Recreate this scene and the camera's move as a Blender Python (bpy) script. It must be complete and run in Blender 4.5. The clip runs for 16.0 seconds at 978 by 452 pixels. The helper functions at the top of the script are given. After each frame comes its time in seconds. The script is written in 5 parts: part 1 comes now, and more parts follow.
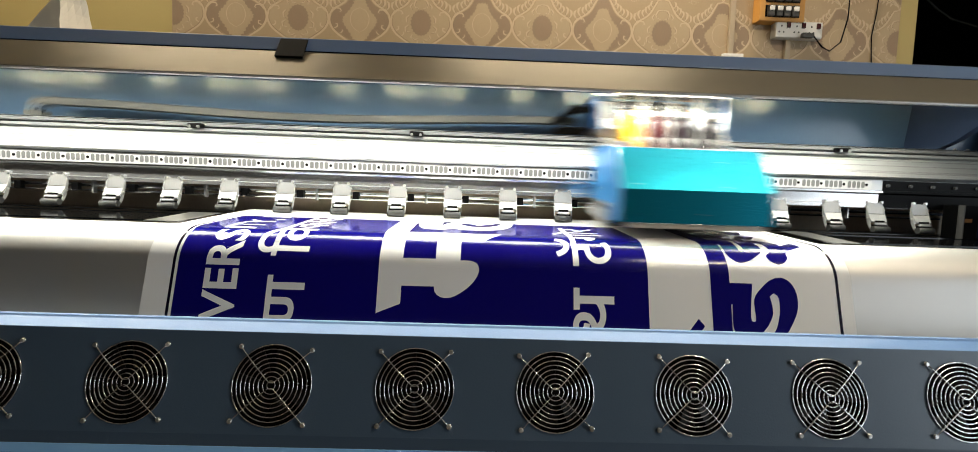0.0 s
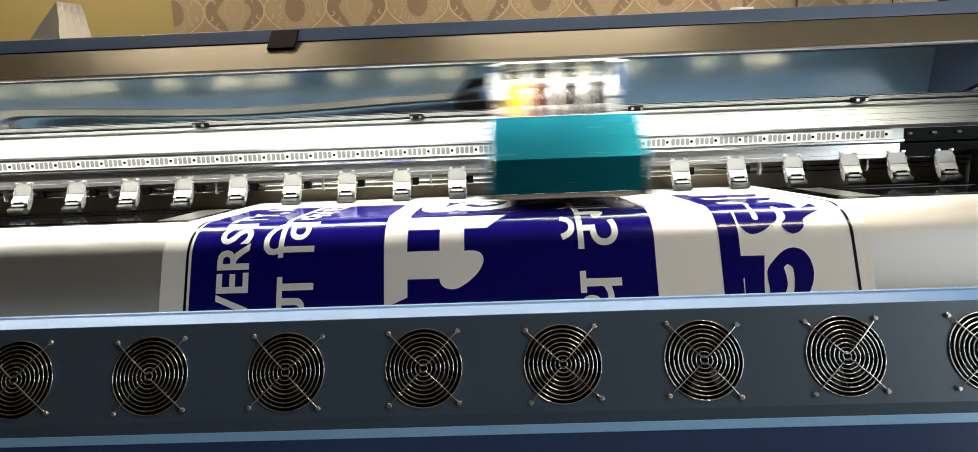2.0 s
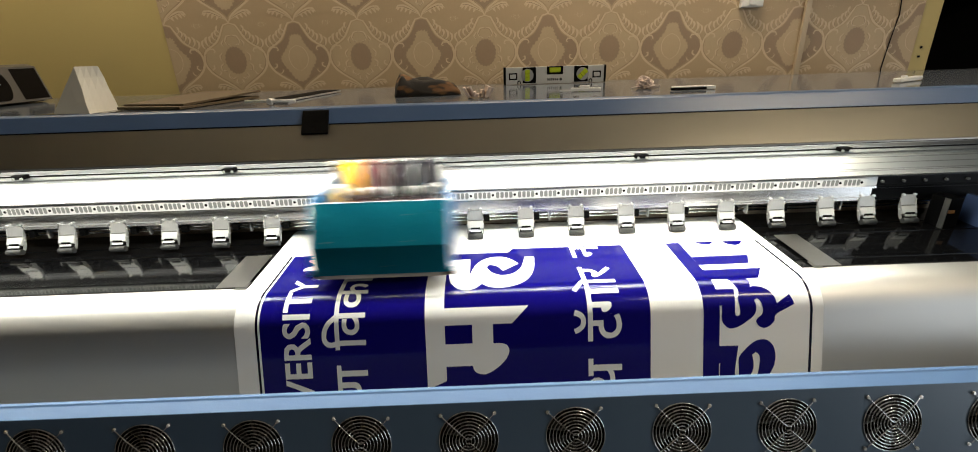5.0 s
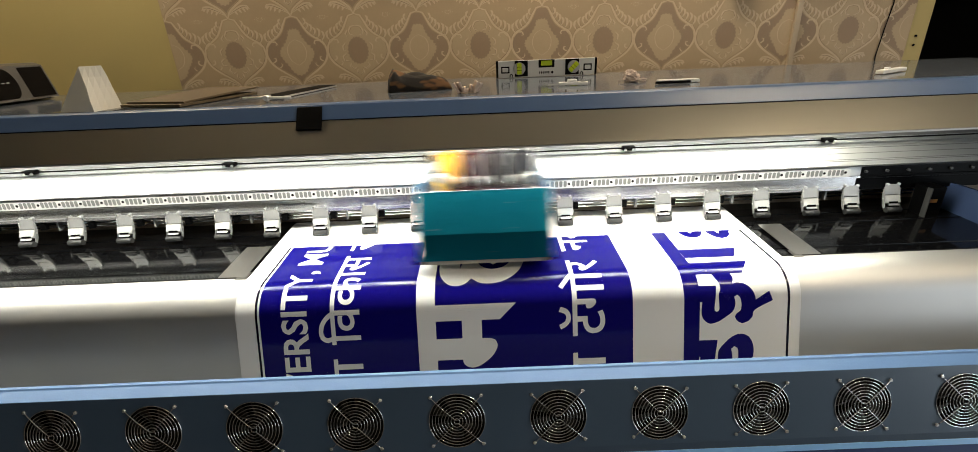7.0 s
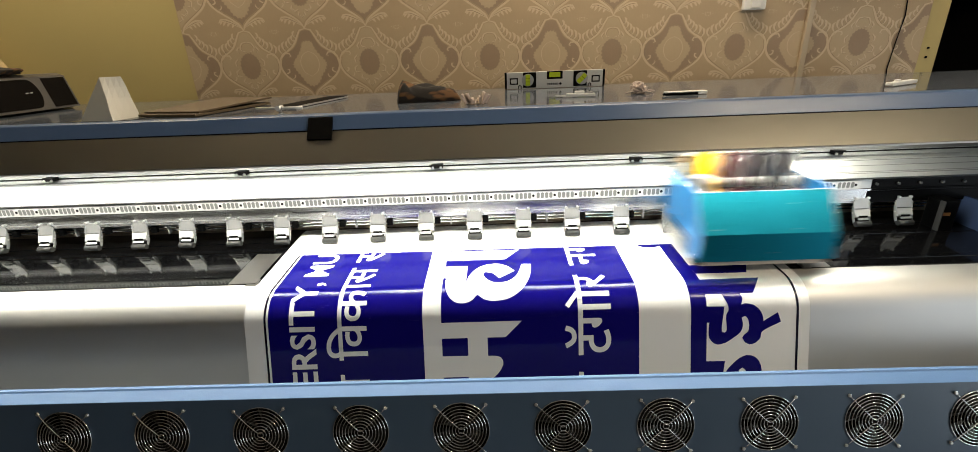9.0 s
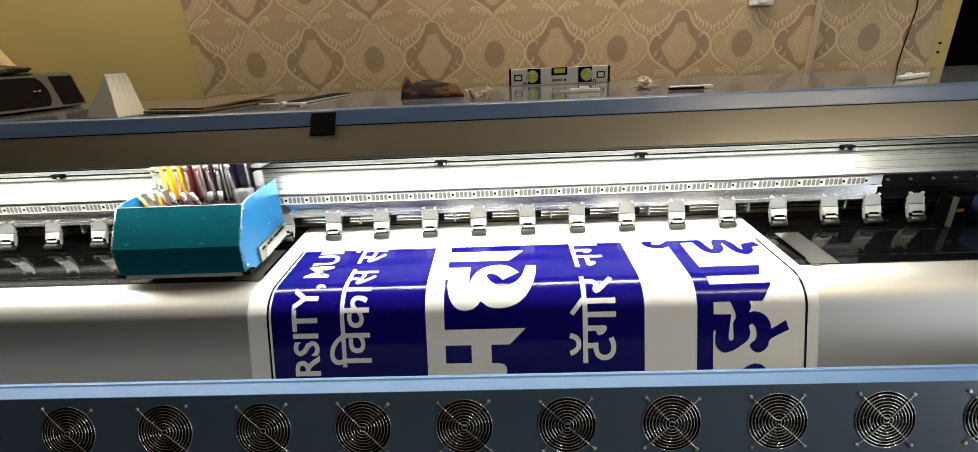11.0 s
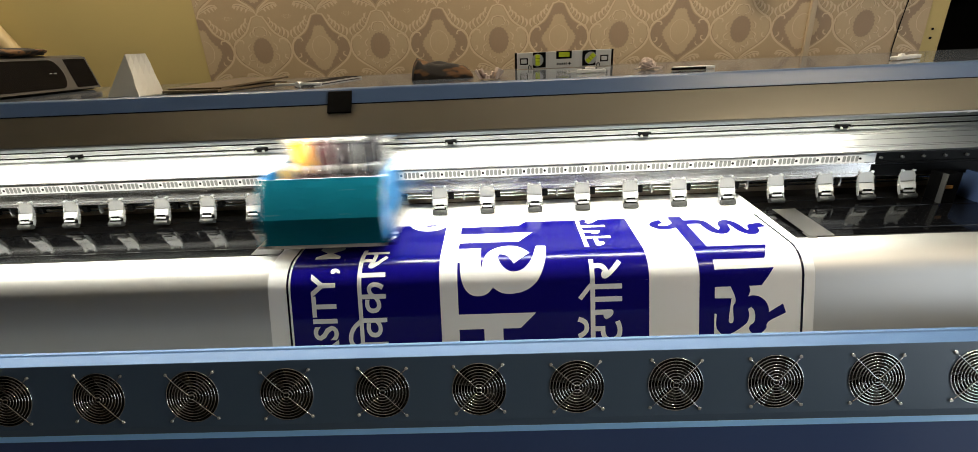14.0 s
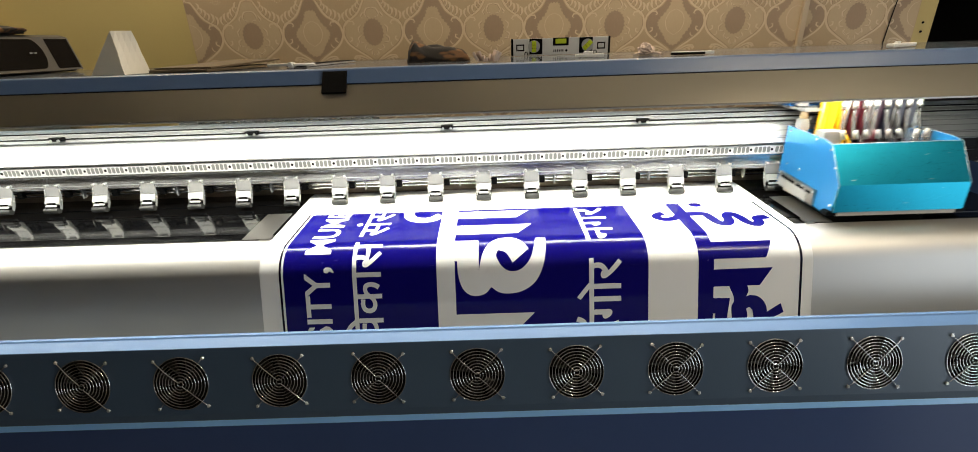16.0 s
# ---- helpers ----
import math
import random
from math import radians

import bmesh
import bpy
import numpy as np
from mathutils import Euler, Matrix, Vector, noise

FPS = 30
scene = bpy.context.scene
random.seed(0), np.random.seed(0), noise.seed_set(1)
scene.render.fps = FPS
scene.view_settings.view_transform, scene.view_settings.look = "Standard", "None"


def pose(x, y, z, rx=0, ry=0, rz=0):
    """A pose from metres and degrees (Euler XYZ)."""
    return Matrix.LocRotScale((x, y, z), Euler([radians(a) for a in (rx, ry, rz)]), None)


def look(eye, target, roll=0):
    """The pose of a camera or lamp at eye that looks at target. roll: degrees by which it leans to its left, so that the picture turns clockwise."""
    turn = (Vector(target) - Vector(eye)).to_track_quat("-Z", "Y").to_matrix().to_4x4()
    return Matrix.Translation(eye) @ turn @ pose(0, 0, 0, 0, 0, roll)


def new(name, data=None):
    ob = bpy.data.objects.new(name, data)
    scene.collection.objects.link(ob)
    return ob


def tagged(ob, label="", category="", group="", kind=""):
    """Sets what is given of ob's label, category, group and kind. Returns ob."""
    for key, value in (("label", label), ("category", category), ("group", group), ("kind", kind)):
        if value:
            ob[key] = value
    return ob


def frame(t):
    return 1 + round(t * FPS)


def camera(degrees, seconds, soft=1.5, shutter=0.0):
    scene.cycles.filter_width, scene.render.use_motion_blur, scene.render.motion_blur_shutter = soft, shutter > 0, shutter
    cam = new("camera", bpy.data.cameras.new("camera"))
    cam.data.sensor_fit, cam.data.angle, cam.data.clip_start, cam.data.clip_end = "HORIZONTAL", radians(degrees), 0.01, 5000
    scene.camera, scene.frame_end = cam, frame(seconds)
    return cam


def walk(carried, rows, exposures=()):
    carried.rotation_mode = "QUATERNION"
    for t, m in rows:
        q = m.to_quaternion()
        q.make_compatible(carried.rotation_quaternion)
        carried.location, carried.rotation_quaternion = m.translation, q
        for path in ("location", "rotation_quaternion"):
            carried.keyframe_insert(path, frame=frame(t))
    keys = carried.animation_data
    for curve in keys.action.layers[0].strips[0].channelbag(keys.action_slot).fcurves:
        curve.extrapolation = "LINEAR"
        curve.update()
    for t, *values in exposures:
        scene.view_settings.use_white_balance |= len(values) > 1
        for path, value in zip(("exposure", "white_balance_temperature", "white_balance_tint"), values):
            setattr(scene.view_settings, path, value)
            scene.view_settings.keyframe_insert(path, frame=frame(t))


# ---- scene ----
cam = camera(93.2, 16.0, soft=0.8, shutter=0.8)
PATH = [
    (0, (0.085, -0.672, 1.094), (0.136, 1.322, 0.952), 2.0),
    (0.5, (0.102, -0.67, 1.094), (0.125, 1.323, 0.93), 0.3),
    (1, (0.123, -0.676, 1.102), (0.128, 1.315, 0.919), -1.1),
    (1.5, (0.126, -0.672, 1.092), (0.098, 1.317, 0.885), -2.0),
    (2, (0.119, -0.67, 1.09), (0.082, 1.316, 0.861), -2.1),
    (2.5, (0.114, -0.67, 1.084), (0.082, 1.318, 0.862), -2.2),
    (3, (0.093, -0.662, 1.079), (0.041, 1.325, 0.859), -2.0),
    (3.5, (0.099, -0.668, 1.094), (-0.019, 1.31, 0.826), -2.9),
    (3.8, (0.09, -0.643, 1.123), (-0.043, 1.333, 0.845), -3.6),
    (4, (0.071, -0.622, 1.221), (-0.06, 1.351, 0.919), -3.4),
    (4.2, (0.045, -0.624, 1.323), (-0.041, 1.351, 1.017), -2.5),
    (4.4, (0.053, -0.642, 1.427), (0.052, 1.307, 0.981), -1.1),
    (4.6, (0.051, -0.662, 1.49), (0.076, 1.257, 0.928), -1.0),
    (4.8, (0.04, -0.687, 1.527), (0.066, 1.203, 0.874), -1.1),
    (5, (0.044, -0.702, 1.513), (0.067, 1.168, 0.805), -1.8),
    (7.5, (0.086, -0.743, 1.533), (0.078, 1.111, 0.782), -2.3),
    (8, (0.082, -0.748, 1.532), (0.065, 1.109, 0.79), -2.2),
    (8.5, (0.086, -0.746, 1.533), (0.055, 1.116, 0.804), -2.2),
    (9, (0.091, -0.746, 1.533), (0.048, 1.123, 0.823), -2.3),
    (11.5, (0.098, -0.74, 1.514), (0.024, 1.131, 0.811), -2.7),
    (12, (0.099, -0.737, 1.512), (0.023, 1.13, 0.801), -2.8),
    (12.5, (0.093, -0.738, 1.508), (0.022, 1.128, 0.791), -2.8),
    (13, (0.092, -0.75, 1.512), (0.012, 1.109, 0.779), -2.8),
    (13.5, (0.075, -0.779, 1.502), (0.012, 1.081, 0.768), -2.6),
    (14, (0.06, -0.801, 1.491), (0.007, 1.06, 0.762), -2.6),
    (14.5, (0.055, -0.789, 1.495), (0.026, 1.066, 0.746), -1.9),
    (15, (0.051, -0.787, 1.492), (0.036, 1.067, 0.744), -1.8),
    (15.5, (0.045, -0.793, 1.484), (0.031, 1.063, 0.738), -2.0),
    (16, (0.038, -0.796, 1.455), (0.031, 1.062, 0.716), -1.9),
]
walk(cam, [(t, look(eye, target, roll)) for t, eye, target, roll in PATH], exposures=[(0.0, 0.08), (2.5, 0.10), (3.5, 0.10), (4.0, -0.15), (4.6, -0.20), (5.2, -0.14), (7.3, -0.10), (9.0, -0.03), (11.5, -0.07), (13.0, -0.06), (14.5, 0.02), (16.0, 0.04)])

# ---- world, lamps, exposure ----
world = bpy.data.worlds.new("world")
scene.world = world
world.use_nodes = True
world.node_tree.nodes["Background"].inputs[0].default_value = (1.0, 0.92, 0.82, 1)
world.node_tree.nodes["Background"].inputs[1].default_value = 0.003
scene.view_settings.exposure = 0.0


def area_lamp(name, m, sx, sy, watts, colour):
    data = bpy.data.lights.new(name, "AREA")
    data.shape, data.size, data.size_y, data.energy, data.color = "RECTANGLE", sx, sy, watts, colour
    ob = new(name, data)
    ob.matrix_world = m
    return ob


LED_W, DAY_W = 24.0, 38.0
XL, XR = -2.15, 1.75            # the printer's two ends
LED_L, LED_R = -2.05, 1.12
area_lamp("led_lamp", look((0.5 * (LED_L + LED_R), 0.350, 1.357), (0.5 * (LED_L + LED_R), 0.351, 1.02)) @ pose(0, 0, 0, 0, 0, 0), LED_R - LED_L, 0.036, LED_W, (0.99, 1.0, 0.955))
# unseen ceiling tubes, added to light the wallpaper and the printer's front
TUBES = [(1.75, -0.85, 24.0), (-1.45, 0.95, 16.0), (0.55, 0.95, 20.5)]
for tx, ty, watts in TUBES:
    area_lamp("added_tube_lamp", look((tx, ty, 2.80), (tx, ty + 0.001, 0)), 1.2, 0.10, watts, (1.0, 0.84, 0.62))
area_lamp("daylight_lamp", look((3.54, -1.95, 1.15), (0.0, -1.95, 1.15)), 1.9, 2.0, DAY_W, (0.84, 0.93, 1.0))


# ---- materials ----
class Net:
    """Short hand for a material's nodes."""

    def __init__(self, name):
        self.mat = bpy.data.materials.new(name)
        self.mat.use_nodes = True
        self.t = self.mat.node_tree
        self.b = self.t.nodes["Principled BSDF"]

    def put(self, sock, v):
        if isinstance(v, bpy.types.NodeSocket):
            self.t.links.new(v, sock)
        else:
            sock.default_value = v

    def m(self, op, a, b=0.0, c=0.0):
        n = self.t.nodes.new("ShaderNodeMath")
        n.operation = op
        for i, v in enumerate((a, b, c)):
            self.put(n.inputs[i], v)
        return n.outputs[0]

    def step(self, x, lo, hi):
        n = self.t.nodes.new("ShaderNodeMapRange")
        n.interpolation_type = "SMOOTHSTEP"
        self.put(n.inputs[0], x)
        n.inputs[1].default_value, n.inputs[2].default_value = lo, hi
        return n.outputs[0]

    def mix(self, f, a, b):
        n = self.t.nodes.new("ShaderNodeMix")
        n.data_type = "RGBA"
        self.put(n.inputs[0], f)
        self.put(n.inputs[6], a)
        self.put(n.inputs[7], b)
        return n.outputs[2]

    def coord(self, kind="Object"):
        return self.t.nodes.new("ShaderNodeTexCoord").outputs[kind]

    def position(self):
        return self.t.nodes.new("ShaderNodeNewGeometry").outputs["Position"]

    def scaled(self, v, s):
        n = self.t.nodes.new("ShaderNodeMapping")
        self.put(n.inputs[0], v)
        n.inputs[3].default_value = s
        return n.outputs[0]

    def noise(self, v, scale, detail=3.0, rough=0.55):
        n = self.t.nodes.new("ShaderNodeTexNoise")
        self.put(n.inputs["Vector"], v)
        n.inputs["Scale"].default_value, n.inputs["Detail"].default_value, n.inputs["Roughness"].default_value = scale, detail, rough
        return n.outputs[0]

    def bump(self, h, strength, dist):
        n = self.t.nodes.new("ShaderNodeBump")
        n.inputs["Strength"].default_value, n.inputs["Distance"].default_value = strength, dist
        self.put(n.inputs["Height"], h)
        self.t.links.new(n.outputs[0], self.b.inputs["Normal"])

    def done(self, colour=None, rough=None, metal=None, **more):
        for key, v in (("Base Color", colour), ("Roughness", rough), ("Metallic", metal)):
            if v is not None:
                self.put(self.b.inputs[key], v)
        for key, v in more.items():
            self.put(self.b.inputs[key.replace("_", " ")], v)
        return self.mat


def rgb(r, g, b):
    return (r, g, b, 1.0)


def surface(name, c, rough=0.5, metal=0.0, vary=0.12, scale=6.0, grain=90.0, relief=0.0, stretch=(1, 1, 1), **more):
    """A plain real surface: large stains and fine grain in colour and gloss."""
    n = Net(name)
    v = n.scaled(n.position(), stretch)
    big, fine = n.noise(v, scale, 4.0), n.noise(v, grain, 2.0)
    k = n.m("ADD", n.m("MULTIPLY", n.m("SUBTRACT", big, 0.5), 2.2 * vary), n.m("MULTIPLY", n.m("SUBTRACT", fine, 0.5), 1.2 * vary))
    f = n.m("ADD", 0.5, k)
    lo, hi = [max(0.0, x * (1 - 1.6 * vary)) for x in c], [min(1.0, x * (1 + 1.6 * vary)) for x in c]
    r = n.m("ADD", rough, n.m("MULTIPLY", k, 0.5 * max(rough, 0.15)))
    if relief:
        n.bump(fine, 0.35, relief)
    return n.done(n.mix(f, rgb(*lo), rgb(*hi)), r, metal, **more)


def glow(name, c, strength):
    n = Net(name)
    return n.done(rgb(*c), 0.5, Emission_Color=rgb(*c), Emission_Strength=strength)


M_BLUE = surface("blue_grey_paint", (0.075, 0.13, 0.25), 0.30, 0.0, 0.06, 3.0, 300.0, 0.0004)
M_TOP = surface("glossy_cover_paint", (0.10, 0.115, 0.14), 0.10, 0.0, 0.06, 2.0, 200.0)
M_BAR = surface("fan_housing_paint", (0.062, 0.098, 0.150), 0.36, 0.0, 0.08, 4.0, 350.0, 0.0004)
M_NAVY = surface("navy_lower_paint", (0.035, 0.055, 0.115), 0.22, 0.0, 0.12, 3.0, 200.0)
M_VISOR = surface("bronze_anodised_panel", (0.285, 0.262, 0.215), 0.32, 0.95, 0.05, 3.0, 60.0, 0.0, (0.15, 1, 1))
M_INNER = surface("inner_blue_paint", (0.085, 0.155, 0.265), 0.19, 0.0, 0.14, 7.0, 120.0)
M_ALU = surface("extruded_aluminium", (0.43, 0.437, 0.437), 0.33, 0.66, 0.11, 3.0, 60.0, 0.0, (0.02, 1, 1))
M_STEEL = surface("brushed_steel_plate", (0.56, 0.548, 0.525), 0.50, 0.84, 0.09, 3.0, 220.0, 0.0, (0.02, 1, 1))
M_CLAMP = surface("thin_steel_strip", (0.33, 0.315, 0.29), 0.32, 1.0, 0.16, 8.0, 200.0)
M_PLATEN = surface("black_anodised_platen", (0.002, 0.002, 0.0022), 0.075, 0.0, 0.25, 9.0, 160.0, 0.0, (1, 1, 1), Specular_IOR_Level=0.42)
M_BLACK = surface("black_plastic", (0.0010, 0.0010, 0.0011), 0.55, 0.0, 0.2, 20.0, 300.0, 0.0003, (1, 1, 1), Specular_IOR_Level=0.06)
M_DARK = surface("dark_fan_plastic", (0.002, 0.002, 0.002), 0.8, 0.0, 0.2, 30.0, 300.0, 0.0, (1, 1, 1), Specular_IOR_Level=0.1)
M_BLADE = surface("satin_black_fan_blade", (0.004, 0.0035, 0.003), 0.32, 0.0, 0.2, 30.0, 300.0, 0.0, (1, 1, 1), Specular_IOR_Level=0.22)
M_CHROME = surface("chromed_wire", (0.86, 0.86, 0.85), 0.08, 1.0, 0.08, 40.0, 300.0)
M_ROLLER = surface("grey_rubber_foot", (0.022, 0.022, 0.021), 0.5, 0.0, 0.2, 40.0, 300.0)
M_GREYMETAL = surface("cast_grey_bracket", (0.33, 0.33, 0.325), 0.40, 0.50, 0.14, 30.0, 300.0)
M_PAPER = surface("white_vinyl", (0.80, 0.80, 0.79), 0.20, 0.0, 0.02, 3.0, 60.0)
M_INK = surface("deep_blue_ink", (0.0040, 0.0022, 0.122), 0.14, 0.0, 0.06, 10.0, 120.0, 0.0, (0.15, 1, 1), Specular_IOR_Level=0.22)
M_INKLINE = surface("blue_black_ink", (0.004, 0.003, 0.018), 0.14, 0.0, 0.06, 10.0, 120.0, 0.0, (0.15, 1, 1), Specular_IOR_Level=0.30)
M_LETTER = surface("unprinted_white", (0.78, 0.78, 0.78), 0.20, 0.0, 0.02, 3.0, 60.0)
def scuffed_teal():
    n = Net("teal_metallic_paint")
    v = n.coord()
    big, fine = n.noise(v, 14.0, 3.0), n.noise(v, 260.0, 2.0)
    nick = n.step(n.noise(n.scaled(v, (38, 260, 300)), 1.0, 0.0), 0.82, 0.84)
    c = n.mix(big, rgb(0.006, 0.270, 0.390), rgb(0.010, 0.320, 0.460))
    c = n.mix(n.m("MULTIPLY", nick, 0.8), c, rgb(0.40, 0.52, 0.52))
    return n.done(c, n.m("ADD", 0.24, n.m("MULTIPLY", fine, 0.10)), 0.88)


M_TEAL = scuffed_teal()
M_SIDEBLUE = surface("bright_blue_metal", (0.015, 0.180, 0.43), 0.32, 0.45, 0.08, 8.0, 200.0)
M_YELLOW = surface("yellow_ink", (0.72, 0.40, 0.004), 0.3, 0.0, 0.10, 20.0)
M_RED = surface("dark_magenta_ink", (0.045, 0.004, 0.007), 0.25, 0.0, 0.15, 20.0)
M_BROWN = surface("brown_ink", (0.014, 0.004, 0.008), 0.25, 0.0, 0.15, 20.0)
M_INKBLACK = surface("black_ink", (0.004, 0.003, 0.007), 0.22, 0.0, 0.15, 20.0)
M_CLEAR = surface("translucent_tube", (0.40, 0.40, 0.37), 0.22, 0.0, 0.08, 30.0, 300.0, 0.0, (1, 1, 1), Transmission_Weight=0.75)
M_WHITEPL = surface("white_plastic", (0.80, 0.80, 0.78), 0.35, 0.0, 0.04, 20.0)
M_CREAM = surface("cream_base_plate", (0.47, 0.43, 0.36), 0.4, 0.1, 0.08, 20.0)
M_CHAIN = surface("grey_cable_chain", (0.028, 0.030, 0.025), 0.45, 0.0, 0.12, 30.0)
M_CARDBOARD = surface("brown_board", (0.095, 0.066, 0.034), 0.7, 0.0, 0.15, 20.0, 200.0, 0.0004)
M_CARD = surface("white_card", (0.66, 0.64, 0.56), 0.6, 0.0, 0.06, 12.0)
def striped_cloth():
    n = Net("dark_brown_cloth")
    v = n.coord()
    f = n.step(n.noise(n.scaled(v, (9, 16, 22)), 1.6, 2.0), 0.52, 0.62)
    g = n.noise(v, 240.0, 2.0)
    n.bump(g, 0.4, 0.001)
    return n.done(n.mix(f, rgb(0.010, 0.007, 0.005), rgb(0.14, 0.065, 0.02)), 0.85)


M_CLOTH = striped_cloth()
M_TISSUE = surface("crumpled_paper", (0.52, 0.42, 0.36), 0.7, 0.0, 0.12, 40.0)
M_GREYPL = surface("silver_plastic", (0.40, 0.40, 0.40), 0.35, 0.3, 0.06, 20.0)
M_GLOSSBLACK = surface("glossy_black_panel", (0.003, 0.003, 0.0035), 0.15, 0.0, 0.1, 20.0, 90.0, 0.0, (1, 1, 1), Specular_IOR_Level=0.2)
M_OLIVE = surface("olive_wall_paint", (0.50, 0.405, 0.165), 0.6, 0.0, 0.06, 1.5, 120.0, 0.0006)
M_FAR = surface("unseen_dark_wall", (0.065, 0.055, 0.042), 0.7, 0.0, 0.08, 1.5)
M_CEIL = surface("ceiling_paint", (0.72, 0.69, 0.62), 0.8, 0.0, 0.04, 2.0)
M_FLOOR = surface("floor_tile", (0.10, 0.095, 0.09), 0.3, 0.0, 0.08, 3.0, 80.0)
M_ROOMSHADE = surface("next_room_shade", (0.006, 0.006, 0.007), 0.9, 0.0, 0.1, 4.0)
M_MCB = surface("orange_board", (0.55, 0.28, 0.06), 0.5, 0.0, 0.1, 20.0)
M_LED = glow("led_diffuser", (1.0, 0.92, 0.62), 110.0)
M_TUBE = glow("tube_glow", (1.0, 0.86, 0.66), 34.0)
M_VIAL = surface("green_vial_liquid", (0.50, 0.62, 0.03), 0.15, 0.0, 0.05, 30.0)
M_LCD = surface("pale_display", (0.42, 0.47, 0.46), 0.2, 0.0, 0.05, 30.0)
M_BLOCK = surface("pale_roller_block", (0.33, 0.33, 0.32), 0.4, 0.15, 0.10, 40.0)
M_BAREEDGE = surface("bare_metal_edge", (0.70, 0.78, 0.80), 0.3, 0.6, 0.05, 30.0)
M_LEVEL = surface("silver_level_metal", (0.62, 0.62, 0.60), 0.4, 0.2, 0.05, 20.0)
M_CASE2 = surface("dull_silver_case", (0.13, 0.128, 0.122), 0.35, 0.3, 0.08, 20.0)
M_CASE = surface("dark_case_plastic", (0.045, 0.043, 0.040), 0.35, 0.1, 0.1, 20.0)
M_BOUNCE = surface("bounce_grey", (0.15, 0.165, 0.185), 0.7, 0.0, 0.1, 5.0, 200.0)
# bottom lip: housing blue brightened, the light it catches put into the colour
M_LITLIP = surface("lit_lip_blue", (0.27, 0.55, 0.95), 0.22, 0.0, 0.04, 6.0, 120.0, 0.0, (0.05, 1, 1))
M_CHEEK = surface("dark_steel_cheek", (0.06, 0.06, 0.058), 0.45, 0.5, 0.1, 30.0)
M_SCALE = surface("grey_scale_strip", (0.17, 0.17, 0.168), 0.4, 0.2, 0.10, 20.0, 200.0)
M_STRIP = surface("pale_scale_strip", (0.46, 0.46, 0.455), 0.45, 0.2, 0.06, 8.0, 200.0)
M_SLOT = surface("grey_slot", (0.125, 0.125, 0.123), 0.5, 0.2, 0.08, 20.0, 200.0)
M_POLISHED = surface("polished_rail_face", (0.74, 0.74, 0.75), 0.24, 0.90, 0.04, 2.0, 40.0, 0.0, (0.02, 1, 1))
M_DULLALU = surface("dull_grey_aluminium", (0.20, 0.20, 0.20), 0.45, 0.6, 0.06, 2.0, 40.0, 0.0, (0.02, 1, 1))
M_CONDUIT = surface("beige_conduit", (0.45, 0.37, 0.26), 0.5, 0.0, 0.06, 8.0)
M_SILVER = surface("bright_silver_metal", (0.88, 0.88, 0.86), 0.22, 0.35, 0.05, 30.0)
# lighter copy of the housing blue: light from above put into the colour
M_BARTOP = surface("lit_blue_bar_top", (0.082, 0.155, 0.300), 0.50, 0.0, 0.07, 4.0, 300.0, 0.0004, (1, 1, 1), Specular_IOR_Level=0.28)
M_SKIRT = surface("deep_blue_skirt", (0.040, 0.075, 0.190), 0.18, 0.0, 0.10, 3.0, 200.0)
M_FRAMEBLUE = surface("strong_blue_frame", (0.012, 0.105, 0.33), 0.35, 0.2, 0.06, 8.0, 200.0)
M_SHIELD = surface("brown_shield", (0.34, 0.265, 0.185), 0.6, 0.0, 0.25, 12.0, 120.0)
M_MATBLACK = surface("rail_end_black", (0.0008, 0.0008, 0.0009), 0.4, 0.0, 0.2, 12.0, 120.0, 0.0, (1, 1, 1), Specular_IOR_Level=0.06)
M_CAP = surface("milky_plastic", (0.33, 0.32, 0.30), 0.3, 0.0, 0.06, 30.0, 300.0, 0.0, (1, 1, 1), Transmission_Weight=0.3)
M_ACRYL = surface("clear_acrylic", (0.80, 0.82, 0.82), 0.10, 0.0, 0.04, 30.0, 300.0, 0.0, (1, 1, 1), Transmission_Weight=0.85)
M_MILKY = surface("milky_tube", (0.30, 0.295, 0.28), 0.22, 0.0, 0.06, 30.0, 300.0, 0.0, (1, 1, 1), Transmission_Weight=0.75)
M_ORANGEINK = surface("orange_yellow_ink", (0.62, 0.27, 0.004), 0.3, 0.0, 0.10, 20.0)
M_SCREW = surface("zinc_screw", (0.62, 0.62, 0.60), 0.3, 0.9, 0.08, 40.0)
M_WIREORANGE = surface("orange_wire_jacket", (0.62, 0.24, 0.02), 0.45, 0.0, 0.08, 30.0)
M_ORANGE = surface("orange_label", (0.24, 0.10, 0.015), 0.5, 0.0, 0.08, 30.0)


def paper_tone(name, lo, hi, rough=0.55, rel=0.0006):
    """One printed tone of the wallpaper: mottled at two scales, with the paper's fine weave."""
    n = Net(name)
    v = n.position()
    tone, weave = n.noise(v, 8.0, 4.0), n.noise(n.scaled(v, (1.0, 1.0, 0.35)), 190.0, 2.0)
    f = n.m("ADD", n.m("MULTIPLY", tone, 0.65), n.m("MULTIPLY", weave, 0.35))
    n.bump(weave, 0.3, rel)
    return n.done(n.mix(f, rgb(*lo), rgb(*hi)), n.m("ADD", rough - 0.06, n.m("MULTIPLY", tone, 0.14)))


